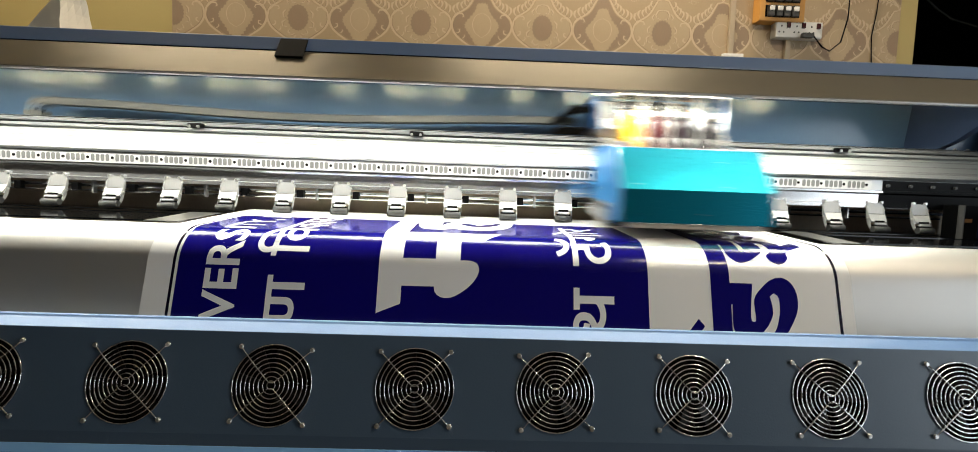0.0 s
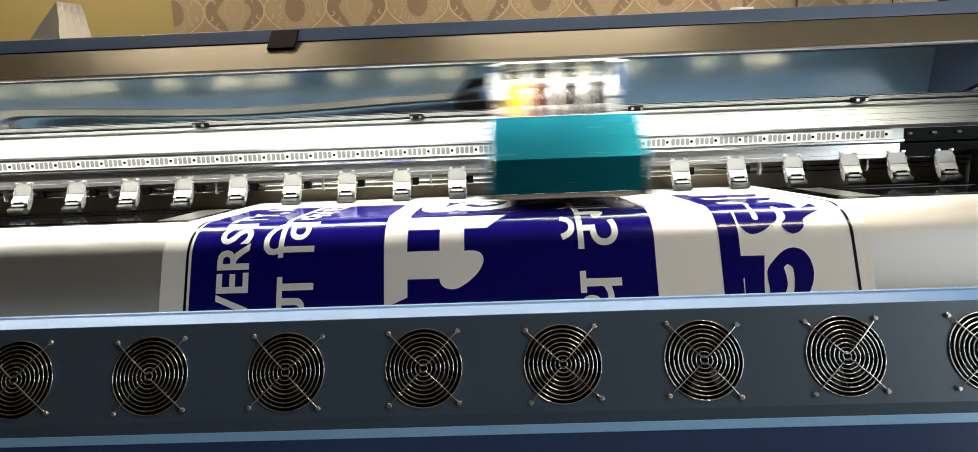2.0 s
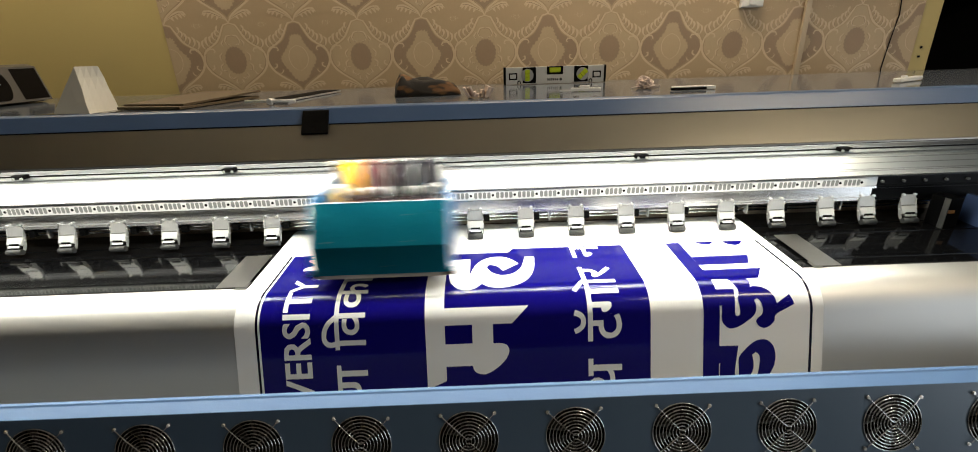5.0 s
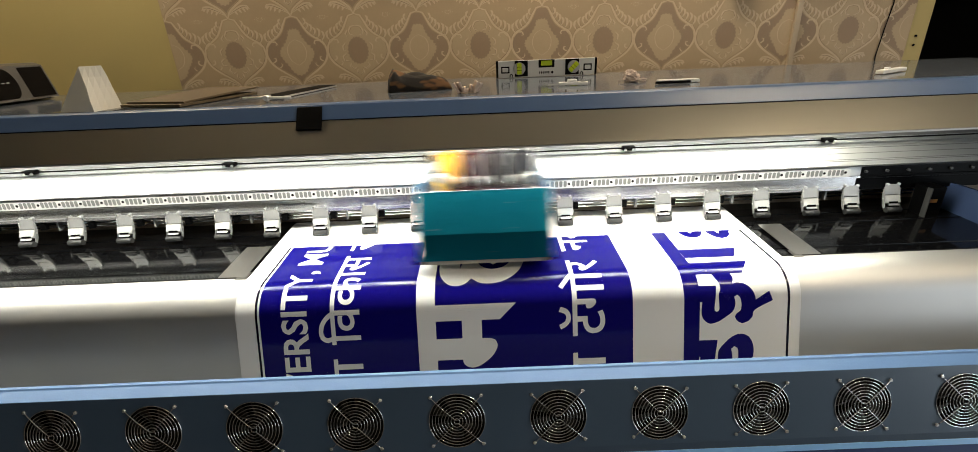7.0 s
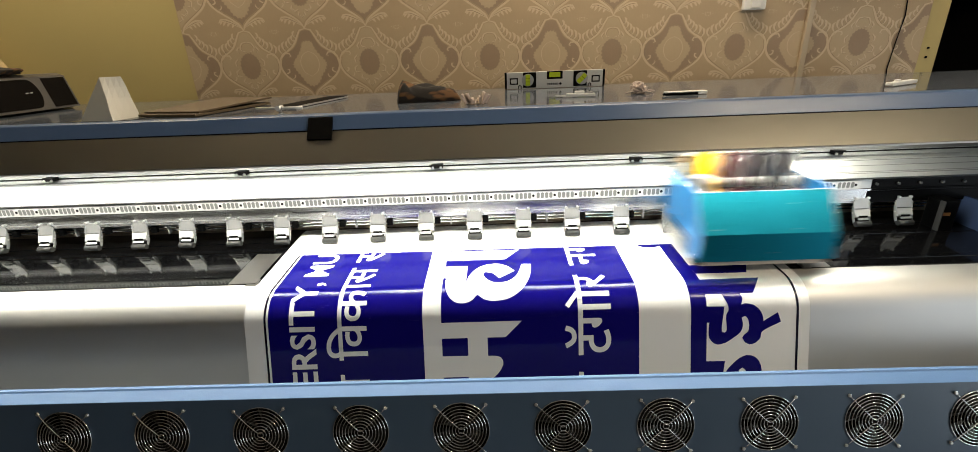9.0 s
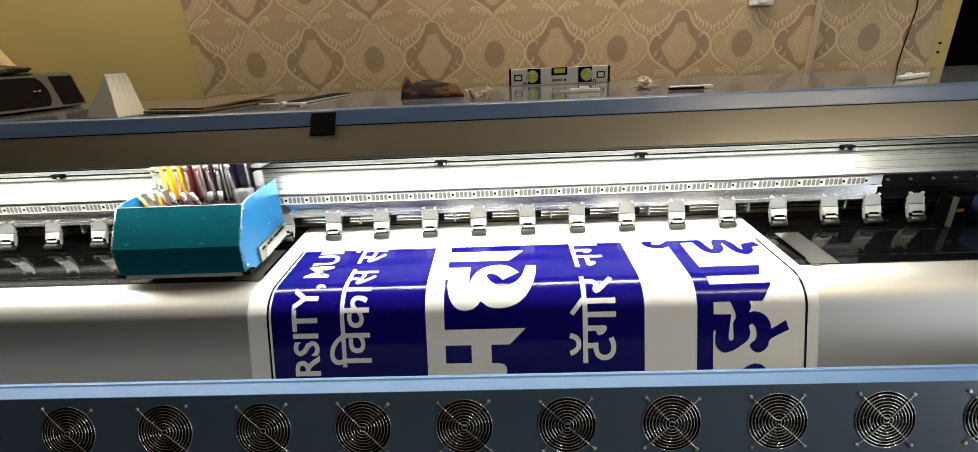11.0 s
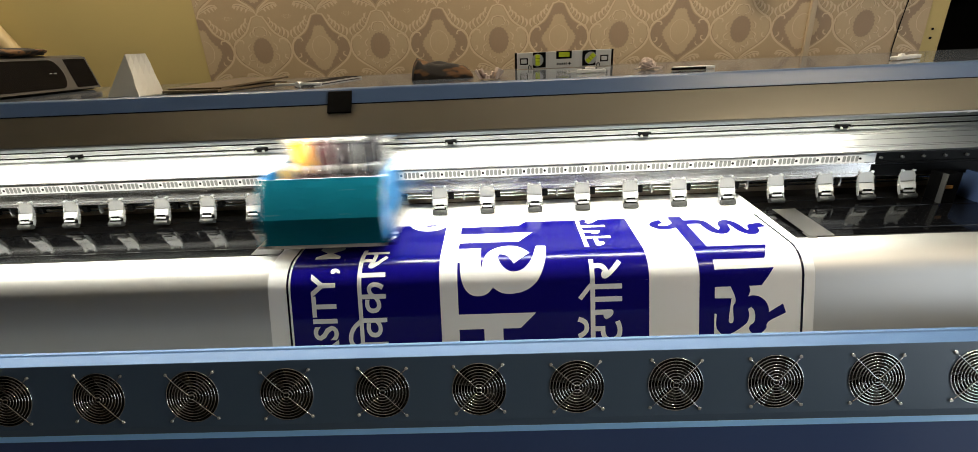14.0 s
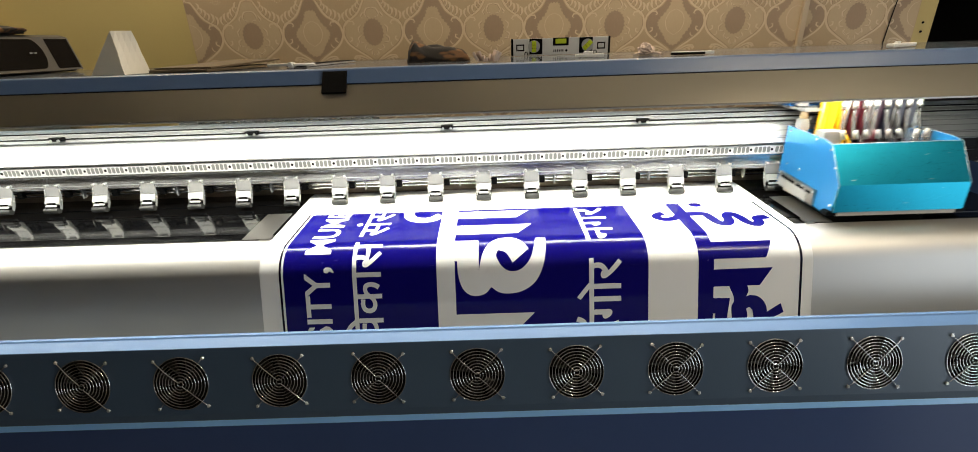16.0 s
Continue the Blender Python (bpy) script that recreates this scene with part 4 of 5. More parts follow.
GUARD, FAN, BLADE, SCREW = guard_mesh(), hub_mesh(), blade_mesh(), screw_mesh()
rng = random.Random(4)
for xc in FANS:
    m = Matrix.Translation(face(xc, 0)) @ Matrix.Rotation(radians(90) - TILT16, 4, "X")
    f = new("fan", FAN)
    f.parent, f.matrix_basis = fan_bar, m @ Matrix.Rotation(rng.random() * 6.28, 4, "Z")
    for k in range(7):
        s = new("blade", BLADE)
        s.parent, s.matrix_basis = f, Matrix.Rotation(2 * math.pi * k / 7, 4, "Z")
    g = new("fan_guard", GUARD)
    g.parent, g.matrix_basis = fan_bar, m @ Matrix.Rotation(radians(rng.uniform(-3, 3)), 4, "Z")
    g["label"] = "round chromed wire guard"
    for sx in (-1, 1):
        for sz in (-1, 1):
            s = new("screw", SCREW)
            s.parent, s.matrix_basis = g, Matrix.Translation((0.0525 * sx, 0.0525 * sz, 0.001))

# ---- the vinyl banner ----
banner = thing("printed_vinyl", "glossy white vinyl with deep blue bands and white lettering, half printed", "banner")
PXL, PXR = -0.5090, 0.7905
part("vinyl_sheet", prism(sheet([(0.70, 0.90), (0.655, 0.985), (0.62, 1.018), (0.59, 1.029)] + feedline(0.0, 0.66, 0.0), -0.0004), PXL, PXR, smooth=True), M_PAPER, banner, "glossy white vinyl sheet")

# the print, laid out flat: x across the sheet, u along it (more u lies nearer the front), as it stands at nine seconds
U0, U1, STRIP = 0.048, 0.664, 0.004


def letters(body, u_start, u_end, x_base, x_top, y_top=None, bold=0.0, by=(0.0, 0.0)):
    """Type in the built-in font, read along the sheet: its foot at x_base, its head line at x_top."""
    cu = bpy.data.curves.new("type", "FONT")
    cu.body, cu.offset, cu.resolution_u = body, bold, 3
    ob = bpy.data.objects.new("type", cu)
    me = ob.to_mesh()
    co = [v.co.copy() for v in me.vertices]
    tris = [tuple(p.vertices) for p in me.polygons]
    ob.to_mesh_clear()
    bpy.data.objects.remove(ob)
    bpy.data.curves.remove(cu)
    x0, x1 = min(c.x for c in co), max(c.x for c in co)
    y1 = y_top or max(c.y for c in co)
    pts = [(x_base + (x_top - x_base) * c.y / y1, u_start + (u_end - u_start) * (c.x - x0) / (x1 - x0)) for c in co]
    return [[pts[i] for i in t] for t in tris]


def stroke(points, w, n=6):
    """A brush line of width w through points of (x, u), rounded by a smooth curve, as quads and round ends."""
    pts = [Vector(p) for p in points]
    line = []
    for i in range(len(pts) - 1):
        p0, p1, p2, p3 = pts[max(i - 1, 0)], pts[i], pts[i + 1], pts[min(i + 2, len(pts) - 1)]
        for k in range(n):
            t = k / n
            line.append(0.5 * (2 * p1 + (p2 - p0) * t + (2 * p0 - 5 * p1 + 4 * p2 - p3) * t * t + (3 * p1 - p0 - 3 * p2 + p3) * t ** 3))
    line.append(pts[-1])
    out, rails = [], []
    for i, p in enumerate(line):
        d = (line[min(i + 1, len(line) - 1)] - line[max(i - 1, 0)]).normalized()
        side = Vector((-d.y, d.x)) * w / 2
        rails.append((p + side, p - side))
    for (a, b), (c, d) in zip(rails, rails[1:]):
        out.append([tuple(a), tuple(b), tuple(d), tuple(c)])
    return out


def shape(points):
    """A filled letter form: a soft outline of (x, u) that keeps its sharp corners."""
    return [smooth_line(points, 4, closed=True, sharp=0.80)]


def quad(x0, x1, u0, u1):
    return [[(x0, u0), (x1, u0), (x1, u1), (x0, u1)]]


# level 1: ink on the vinyl; level 2: bare letters in the ink; level 3: ink again
INK, BARE, LINE = 0, 1, 2
layers = [
    (1, INK, quad(-0.4535, 0.4050, U0, U1)),
    (1, LINE, quad(-0.4635, -0.4585, U0, U1)),
    (1, LINE, quad(0.7600, 0.7655, U0, U1)),
    (1, INK, quad(0.5225, 0.5585, U0, U1)),
    (2, BARE, letters("VERSITY,", 0.624, 0.296, -0.346, -0.4065, y_top=0.73, bold=0.020)),
    (2, BARE, letters("MUMB", 0.2640, 0.030, -0.346, -0.4065, bold=0.020)),
    (2, BARE, letters("\u0923", 0.632, 0.538, -0.2245, -0.2895, 0.62, 0.012)),
    (2, BARE, letters("\u093f\u0935\u0915\u093e\u0938", 0.503, 0.226, -0.2245, -0.2895, 0.62, 0.012)),
    (2, BARE, letters("\u0938\u0902\u0938", 0.196, 0.020, -0.2245, -0.2895, 0.62, 0.012)),
    (2, BARE, letters("\u0925", 0.632, 0.545, 0.3395, 0.2675, 0.62, 0.012)),
    (2, BARE, letters("\u091f\u0945\u0917\u093e\u0930", 0.505, 0.294, 0.3395, 0.2675, 0.62, 0.012)),
    (2, BARE, stroke([(0.2410, 0.3900), (0.2680, 0.3560)], 0.0105)),
    (2, BARE, letters("\u0928\u0917\u0930", 0.246, 0.060, 0.3395, 0.2675, 0.62, 0.012)),
    # the large white word: head line with a slanted end, two letters and two upright strokes
    (2, BARE, [[(-0.0925, U0), (-0.0495, U0), (-0.0495, 0.583), (-0.0925, 0.601)]]),
    (2, BARE, [[(-0.0495, 0.4195), (0.1365, 0.4195), (0.0985, 0.457), (-0.0495, 0.457)]]),
    (2, BARE, quad(0.0105, 0.0562, 0.457, 0.501)),
    (2, BARE, quad(-0.0495, 0.0562, 0.4995, 0.5505)),
    (2, BARE, shape([(0.0550, 0.501), (0.0735, 0.5013), (0.0860, 0.5060), (0.0908, 0.5160), (0.0890, 0.5270), (0.0800, 0.5420), (0.0650, 0.5560), (0.0478, 0.5670), (0.0327, 0.5708), (0.0194, 0.5677), (0.0115, 0.5600), (0.0095, 0.5505), (0.0550, 0.5505)])),
    (2, BARE, shape([(-0.0495, 0.2344), (0.0075, 0.2353), (0.0071, 0.3148), (0.0160, 0.2769), (0.0330, 0.2465), (0.0590, 0.2287), (0.0879, 0.2272), (0.1100, 0.2420), (0.1265, 0.2649), (0.0870, 0.2990), (0.0718, 0.2740), (0.0531, 0.2667), (0.0487, 0.2818), (0.0612, 0.3063), (0.0822, 0.3189), (0.1094, 0.3120), (0.1318, 0.2836), (0.1456, 0.2308),
                     (0.1694, 0.2322), (0.1639, 0.2855), (0.1504, 0.3272), (0.1328, 0.3517), (0.1074, 0.3669), (0.0783, 0.3721), (0.0537, 0.3683), (0.0349, 0.3552), (0.0204, 0.3704), (-0.0014, 0.3757), (-0.0218, 0.3691), (-0.0356, 0.3494), (-0.0421, 0.3204), (-0.0432, 0.2915), (-0.0495, 0.2908)])),
    (2, BARE, [[(-0.0495, 0.151), (0.143, 0.151), (0.104, 0.2035), (-0.0495, 0.2035)]]),
    (2, BARE, [[(-0.0495, 0.062), (0.144, 0.062), (0.107, 0.108), (-0.0495, 0.108)]]),
    (2, BARE, stroke([(-0.095, 0.078), (-0.118, 0.104), (-0.150, 0.108), (-0.178, 0.088), (-0.185, 0.055)], 0.030)),
    # the large blue word on white
    (1, INK, shape([(0.5555, 0.5272), (0.6010, 0.5278), (0.5945, 0.5880), (0.5985, 0.5985), (0.6035, 0.5925), (0.6027, 0.5570), (0.6174, 0.5359), (0.6364, 0.5200), (0.6546, 0.5150), (0.6715, 0.5215), (0.6823, 0.5386), (0.6850, 0.5627), (0.6772, 0.5890), (0.6520, 0.6280), (0.6150, 0.6640),
                    (0.5900, 0.6640), (0.6336, 0.6182), (0.6433, 0.6012), (0.6489, 0.5785), (0.6489, 0.5534), (0.6403, 0.5445), (0.6327, 0.5504), (0.6359, 0.5675), (0.6355, 0.5845), (0.6256, 0.6039), (0.6080, 0.6210), (0.5860, 0.6280), (0.5680, 0.6220), (0.5600, 0.6060), (0.5610, 0.5673), (0.5545, 0.5675)])),
    (1, INK, [[(0.4961, 0.5950), (0.5075, 0.6080), (0.4740, 0.6500), (0.4600, 0.6400)]]),
    (1, INK, [[(0.5565, 0.3300), (0.6960, 0.3285), (0.6670, 0.3705), (0.5565, 0.3710)]]),
    (1, INK, shape([(0.6370, 0.3680), (0.6409, 0.3825), (0.6360, 0.3965), (0.6462, 0.3939), (0.6627, 0.3972), (0.6760, 0.4074), (0.6840, 0.4220), (0.6863, 0.4353), (0.7180, 0.4158), (0.7257, 0.4379), (0.6855, 0.4587), (0.6803, 0.4747), (0.6693, 0.4862), (0.6566, 0.4902), (0.6452, 0.4840), (0.6393, 0.4736), (0.6434, 0.4663), (0.6517, 0.4592), (0.6542, 0.4461), (0.6511, 0.4299), (0.6439, 0.4224),
                    (0.6369, 0.4266), (0.6401, 0.4427), (0.6348, 0.4602), (0.6195, 0.4730), (0.6013, 0.4843), (0.5830, 0.4882), (0.5701, 0.4805), (0.5628, 0.4655), (0.5638, 0.4362), (0.5554, 0.4360), (0.5560, 0.3985), (0.5978, 0.3996), (0.5923, 0.4520), (0.5981, 0.4606), (0.6036, 0.4535), (0.6017, 0.4212), (0.6072, 0.4083), (0.6054, 0.3942), (0.5971, 0.3755), (0.5943, 0.3680)])),
    (1, INK, [[(0.5585, 0.263), (0.700, 0.263), (0.680, 0.305), (0.5585, 0.305)]]),
    (1, INK, stroke([(0.555, 0.122), (0.598, 0.124), (0.606, 0.150), (0.612, 0.178), (0.628, 0.187), (0.644, 0.170), (0.651, 0.140), (0.666, 0.128), (0.678, 0.146), (0.684, 0.180), (0.697, 0.196), (0.713, 0.182), (0.720, 0.160), (0.750, 0.153)], 0.025)),
    (1, INK, [[(0.600 + 0.017 * math.cos(k * math.pi / 8), 0.063 + 0.0135 * math.sin(k * math.pi / 8)) for k in range(16)]]),
    (1, INK, stroke([(0.535, 0.128), (0.510, 0.148), (0.484, 0.150), (0.470, 0.134), (0.482, 0.118), (0.496, 0.113)], 0.022)),
]
count = int(round((U1 - U0) / STRIP))
heaps = [bmesh.new() for _ in range(count)]
for order, (level, ink, polys) in enumerate(layers):
    lay = bmesh.new()
    for poly in polys:
        lay.faces.new([lay.verts.new((x, u, 0)) for x, u in poly])
    lay.normal_update()
    bmesh.ops.triangulate(lay, faces=[f for f in lay.faces if len(f.verts) > 4])
    for i in range(1, count):
        bmesh.ops.bisect_plane(lay, geom=lay.verts[:] + lay.edges[:] + lay.faces[:], dist=1e-7, plane_co=(0, U0 + i * STRIP, 0), plane_no=(0, 1, 0))
    for f in lay.faces:
        i = int((f.calc_center_median().y - U0) / STRIP)
        if not 0 <= i < count:
            continue
        mid = U0 + (i + 0.5) * STRIP
        vs = [heaps[i].verts.new((v.co.x, mid - v.co.y, 0.00012 + 0.00022 * level + 0.000005 * order)) for v in f.verts]
        g = heaps[i].faces.new(vs)
        g.material_index = ink
        g.normal_update()
        if g.normal.z < 0:
            g.normal_flip()
    lay.free()
STRIPS = []
for i, bm in enumerate(heaps):
    ob = part("print_strip", bm, [M_INK, M_LETTER, M_INKLINE], banner)
    STRIPS.append((ob, U0 + (i + 0.5) * STRIP))
banner["label"] = "glossy white vinyl with deep blue bands and white lettering, half printed"

# ---- the carriage ----
carriage = thing("print_carriage", "teal and blue print carriage with ink dampers and tubes", "print carriage")
HW = 0.1560
part("front_panel", prism([(0.2490, 1.0455), (0.2500, 1.113), (0.3020, 1.2005), (0.3055, 1.1985), (0.2540, 1.112), (0.2530, 1.0455)], -HW, HW), M_TEAL, carriage, "teal folded metal front panel")
side = [(0.2560, 1.0365), (0.2520, 1.113), (0.3020, 1.1995), (0.3300, 1.2070), (0.4820, 1.2160), (0.4820, 1.0560), (0.3000, 1.0365)]
for s in (-1, 1):
    p = part("side_plate", prism(side, s * HW - s * 0.003, s * HW + s * 0.001), M_SIDEBLUE, carriage, "bright blue metal side plate")
    for y, z in ((0.358, 1.202), (0.462, 1.206), (0.262, 1.060), (0.452, 1.117), (0.398, 1.114), (0.474, 1.085), (0.274, 1.150), (0.300, 1.188)):
        part("rivet", cyl((s * (HW + 0.0005), y, z), (s * (HW + 0.003), y, z), 0.003, seg=10), M_CHROME, p)
    q = part("side_tray", prism([(0.318, 1.0400), (0.318, 1.080), (0.470, 1.0935), (0.470, 1.058)], s * (HW + 0.001), s * (HW + 0.007), bev=0.001), M_CLAMP, carriage, "small steel side tray")
    for ya, yb in ((0.330, 0.350), (0.360, 0.390), (0.400, 0.455)):
        part("tray_window", prism([(ya, 1.0635 + (ya - 0.30) * 0.1), (ya, 1.0705 + (ya - 0.30) * 0.1), (yb, 1.0705 + (yb - 0.30) * 0.1), (yb, 1.0635 + (yb - 0.30) * 0.1)], s * (HW + 0.0065), s * (HW + 0.0076)), M_BLACK, q)
    part("tray_flap", prism([(0.345, 1.0420), (0.345, 1.0660), (0.468, 1.0780), (0.468, 1.0560)], s * (HW + 0.0072), s * (HW + 0.0086)), M_STEEL, q, "loose steel flap")
    for y, z in ((0.322, 1.076), (0.365, 1.0795), (0.466, 1.088)):
        part("tray_screw", cyl((s * (HW + 0.0068), y, z), (s * (HW + 0.0090), y, z), 0.0028, seg=10), M_SCREW, q)
# thin pale edges: bare metal with its white highlight put into the colour
part("top_edge", cyl((-HW, 0.3025, 1.2012), (HW, 0.3025, 1.2012), 0.0008, seg=8), M_BAREEDGE, carriage, "bare metal edge, its highlight put into the pale colour")
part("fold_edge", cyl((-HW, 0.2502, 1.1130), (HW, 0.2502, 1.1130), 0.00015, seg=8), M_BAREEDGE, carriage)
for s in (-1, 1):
    part("side_edge", tube([(s * HW, 0.2515, 1.046), (s * HW, 0.2500, 1.113), (s * HW, 0.3018, 1.2005), (s * HW, 0.330, 1.2075), (s * HW, 0.482, 1.2165), (s * HW, 0.4825, 1.056)], 0.0005, 6), M_BAREEDGE, carriage, "bare metal edge, its highlight put into the pale colour")
part("base_plate", box(-HW + 0.012, HW - 0.012, 0.252, 0.470, 1.0345, 1.0445, 0.001), M_CREAM, carriage, "cream base plate")
for s in (-1, 1):
    part("corner_block", box(s * HW - 0.012, s * HW + 0.012, 0.252, 0.275, 1.0365, 1.0475, 0.001), M_BLACK, carriage)
part("tray", box(-HW + 0.004, HW - 0.004, 0.305, 0.475, 1.168, 1.176), M_BROWN, carriage, "dark tray floor")
part("back_plate", box(-HW + 0.004, HW - 0.004, 0.476, 0.480, 1.12, 1.205), M_SIDEBLUE, carriage)
part("slider", box(-HW + 0.01, HW - 0.01, 0.441, 0.472, 1.174, 1.196, 0.002), M_BLACK, carriage)
part("rail_saddle", box(-HW + 0.01, HW - 0.01, 0.441, 0.600, 1.258, 1.266, 0.001), M_GREYMETAL, carriage)
part("saddle_web", box(-0.100, HW - 0.03, 0.441, 0.447, 1.196, 1.2585), M_BLACK, carriage)
part("holder", box(-0.136, -0.088, 0.365, 0.400, 1.178, 1.220, 0.002), M_CAP, carriage, "white plastic holder")
part("holder", box(0.100, 0.138, 0.365, 0.400, 1.178, 1.216, 0.002), M_ACRYL, carriage)
part("bracket", box(0.130, 0.144, 0.425, 0.448, 1.178, 1.250, 0.002), M_GREYMETAL, carriage, "small grey bracket")
part("bracket_bolt", cyl((0.137, 0.4245, 1.215), (0.137, 0.4205, 1.215), 0.005, seg=12), M_SCREW, carriage)
part("rack_back", box(-0.104, 0.122, 0.452, 0.456, 1.20, 1.300), M_BLACK, carriage)
# the ink dampers, a clear cap over each, clear lids on thin posts
inks = [(M_YELLOW, "yellow"), (M_ORANGEINK, "orange-yellow"), (M_RED, "dark red"), (M_RED, "dark red"), (M_BROWN, "dark brown"), (M_INKBLACK, "black"), (M_INKBLACK, "black"), (M_INKBLACK, "black")]
for i, (mat, word) in enumerate(inks):
    x = -0.0945 + 0.0290 * i
    d = part("damper", box(x - 0.0122, x + 0.0122, 0.412, 0.446, 1.186, 1.298, 0.002), mat, carriage, word + " ink damper")
    part("damper_window", box(x - 0.0095, x + 0.0095, 0.4100, 0.4125, 1.200, 1.288, 0.001), mat, d)
    part("damper_cap", cyl((x, 0.428, 1.298), (x, 0.428, 1.314), 0.0085, 0.0060, 12), M_CLEAR, d, "small clear cap")
    part("nipple", cyl((x, 0.428, 1.314), (x, 0.428, 1.330), 0.0030, seg=8), M_MILKY, d)
for i in range(4):
    xa, xb = -0.127 + 0.0645 * i, -0.127 + 0.0645 * i + 0.0615
    lid = part("lid_plate", box(xa, xb, 0.404, 0.456, 1.3305, 1.3345, 0.0008), M_ACRYL, carriage, "clear acrylic lid plate")
    part("lid_edge", box(xa, xb, 0.4028, 0.4042, 1.3305, 1.3342), M_CAP, lid, "bright cut edge")
    for xc in (xa + 0.018, xb - 0.016):
        part("lid_nut", cyl((xc, 0.428, 1.3345), (xc, 0.428, 1.3400), 0.0085, 0.0070, 12), M_MILKY, lid, "white nut")
    for xc in (xa + 0.003, xb - 0.003):
        part("lid_post", cyl((xc, 0.4070, 1.178), (xc, 0.4070, 1.3305), 0.0018, seg=8), M_SCREW, lid, "thin steel post")
rng = random.Random(11)
for i in range(8):
    x = -0.0935 + 0.0268 * i
    lean = rng.uniform(-0.012, 0.004)
    t = part("ink_tube", tube([(x, 0.377, 1.276), (x - lean * 0.3, 0.375, 1.250), (x - lean, 0.369, 1.214), (x - lean * 0.8, 0.366, 1.177)], 0.0036, 8), M_MILKY, carriage, "milky ink tube")
    part("tube_cap", cyl((x, 0.377, 1.272), (x + lean * 0.15, 0.3775, 1.2895), 0.0060, 0.0052, 10), M_CAP, t, "milky cap")
    part("cap_ring", cyl((x, 0.377, 1.276), (x, 0.377, 1.2785), 0.0066, seg=10), M_CLEAR, t)
    if i in (0, 2, 3):
        part("ink_fill", tube([(x - lean, 0.3640, 1.220), (x - lean * 0.9, 0.3612, 1.200), (x - lean * 0.8, 0.3612, 1.178)], 0.0030, 8), M_YELLOW if i == 0 else M_RED, t, "ink in the tube")
    x2 = x - 0.008 + rng.uniform(-0.003, 0.003)
    lean = rng.uniform(0.004, 0.020) * (1 if i < 6 else -1)
    mat = {0: M_YELLOW, 2: M_RED}.get(i, M_MILKY)
    st = part("short_tube", tube([(x2 - lean * 0.5, 0.331, 1.216), (x2, 0.328, 1.200), (x2 + lean, 0.324, 1.174)], 0.0037, 8), mat, carriage, "short ink tube")
    part("tube_cap", cyl((x2 - lean * 0.5, 0.331, 1.206), (x2 - lean * 0.9, 0.3325, 1.226), 0.0054, 0.0048, 10), M_CAP, st, "milky cap")
part("sensor_box", box(-0.151, -0.112, 0.476, 0.492, 1.287, 1.329, 0.004), M_CAP, carriage, "white gauge box with a display")
part("display", box(-0.138, -0.121, 0.4745, 0.477, 1.301, 1.320), M_LCD, carriage, "grey display")
part("gauge_foot", box(-0.146, -0.118, 0.474, 0.492, 1.268, 1.287, 0.002), M_GREYMETAL, carriage)
part("bracket", box(-0.144, -0.120, 0.452, 0.474, 1.178, 1.238, 0.002), M_GREYMETAL, carriage, "small grey bracket")
part("relay", cyl((-0.132, 0.462, 1.238), (-0.132, 0.462, 1.262), 0.010, seg=14), surface("tan_coil", (0.38, 0.27, 0.16), 0.5, 0.0, 0.1, 30.0), carriage, "tan coil")
# the blue electronics frame behind the dampers: two open side frames, a bare front rim, dark boards within
blue = part("rear_frame", box(-0.152, 0.176, 0.500, 0.650, 1.2660, 1.2690), M_FRAMEBLUE, carriage, "open blue frame behind the dampers")
for xa in (-0.153, 0.173):
    bm = box(xa, xa + 0.004, 0.498, 0.522, 1.269, 1.3500)
    part("frame_post", bm, M_FRAMEBLUE, blue, "blue front post")
    part("frame_bar", prism([(0.522, 1.3500), (0.650, 1.3420), (0.650, 1.3300), (0.522, 1.3380)], xa, xa + 0.004), M_FRAMEBLUE, blue, "sloping blue top bar")
    part("frame_post", box(xa, xa + 0.004, 0.640, 0.650, 1.269, 1.3300), M_FRAMEBLUE, blue)
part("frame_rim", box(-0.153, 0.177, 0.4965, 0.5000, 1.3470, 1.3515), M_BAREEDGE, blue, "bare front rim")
part("board", box(-0.146, 0.170, 0.600, 0.604, 1.270, 1.334), M_BLACK, blue, "dark circuit board")
part("board", box(-0.140, 0.010, 0.535, 0.590, 1.270, 1.318, 0.003), M_BLACK, blue, "black electronics block")
part("white_base", box(0.060, 0.170, 0.505, 0.590, 1.2695, 1.2790, 0.001), M_CAP, blue, "white base plate")
part("connector", box(0.120, 0.165, 0.508, 0.548, 1.279, 1.294, 0.002), M_CAP, blue)
for k in range(4):
    part("lamp_dot", box(-0.100 + 0.022 * k, -0.094 + 0.022 * k, 0.5335, 0.5355, 1.306, 1.311), M_FRAMEBLUE, blue, "small blue connector")
for k in range(3):
    part("orange_wire", tube([(0.052 + 0.012 * k, 0.505, 1.330), (0.075 + 0.014 * k, 0.502, 1.312), (0.10 + 0.01 * k, 0.51, 1.296), (0.150, 0.52, 1.286 - 0.002 * k), (0.19, 0.53, 1.284)], 0.0020, 6), M_WIREORANGE, blue, "orange wire")
for k in range(3):
    part("dark_wire", tube([(0.046 + 0.010 * k, 0.512, 1.335), (0.06, 0.51, 1.305 + 0.008 * k), (0.085, 0.52, 1.29), (0.17, 0.53, 1.287 + 0.004 * k)], 0.0024, 6), M_BLACK, blue)
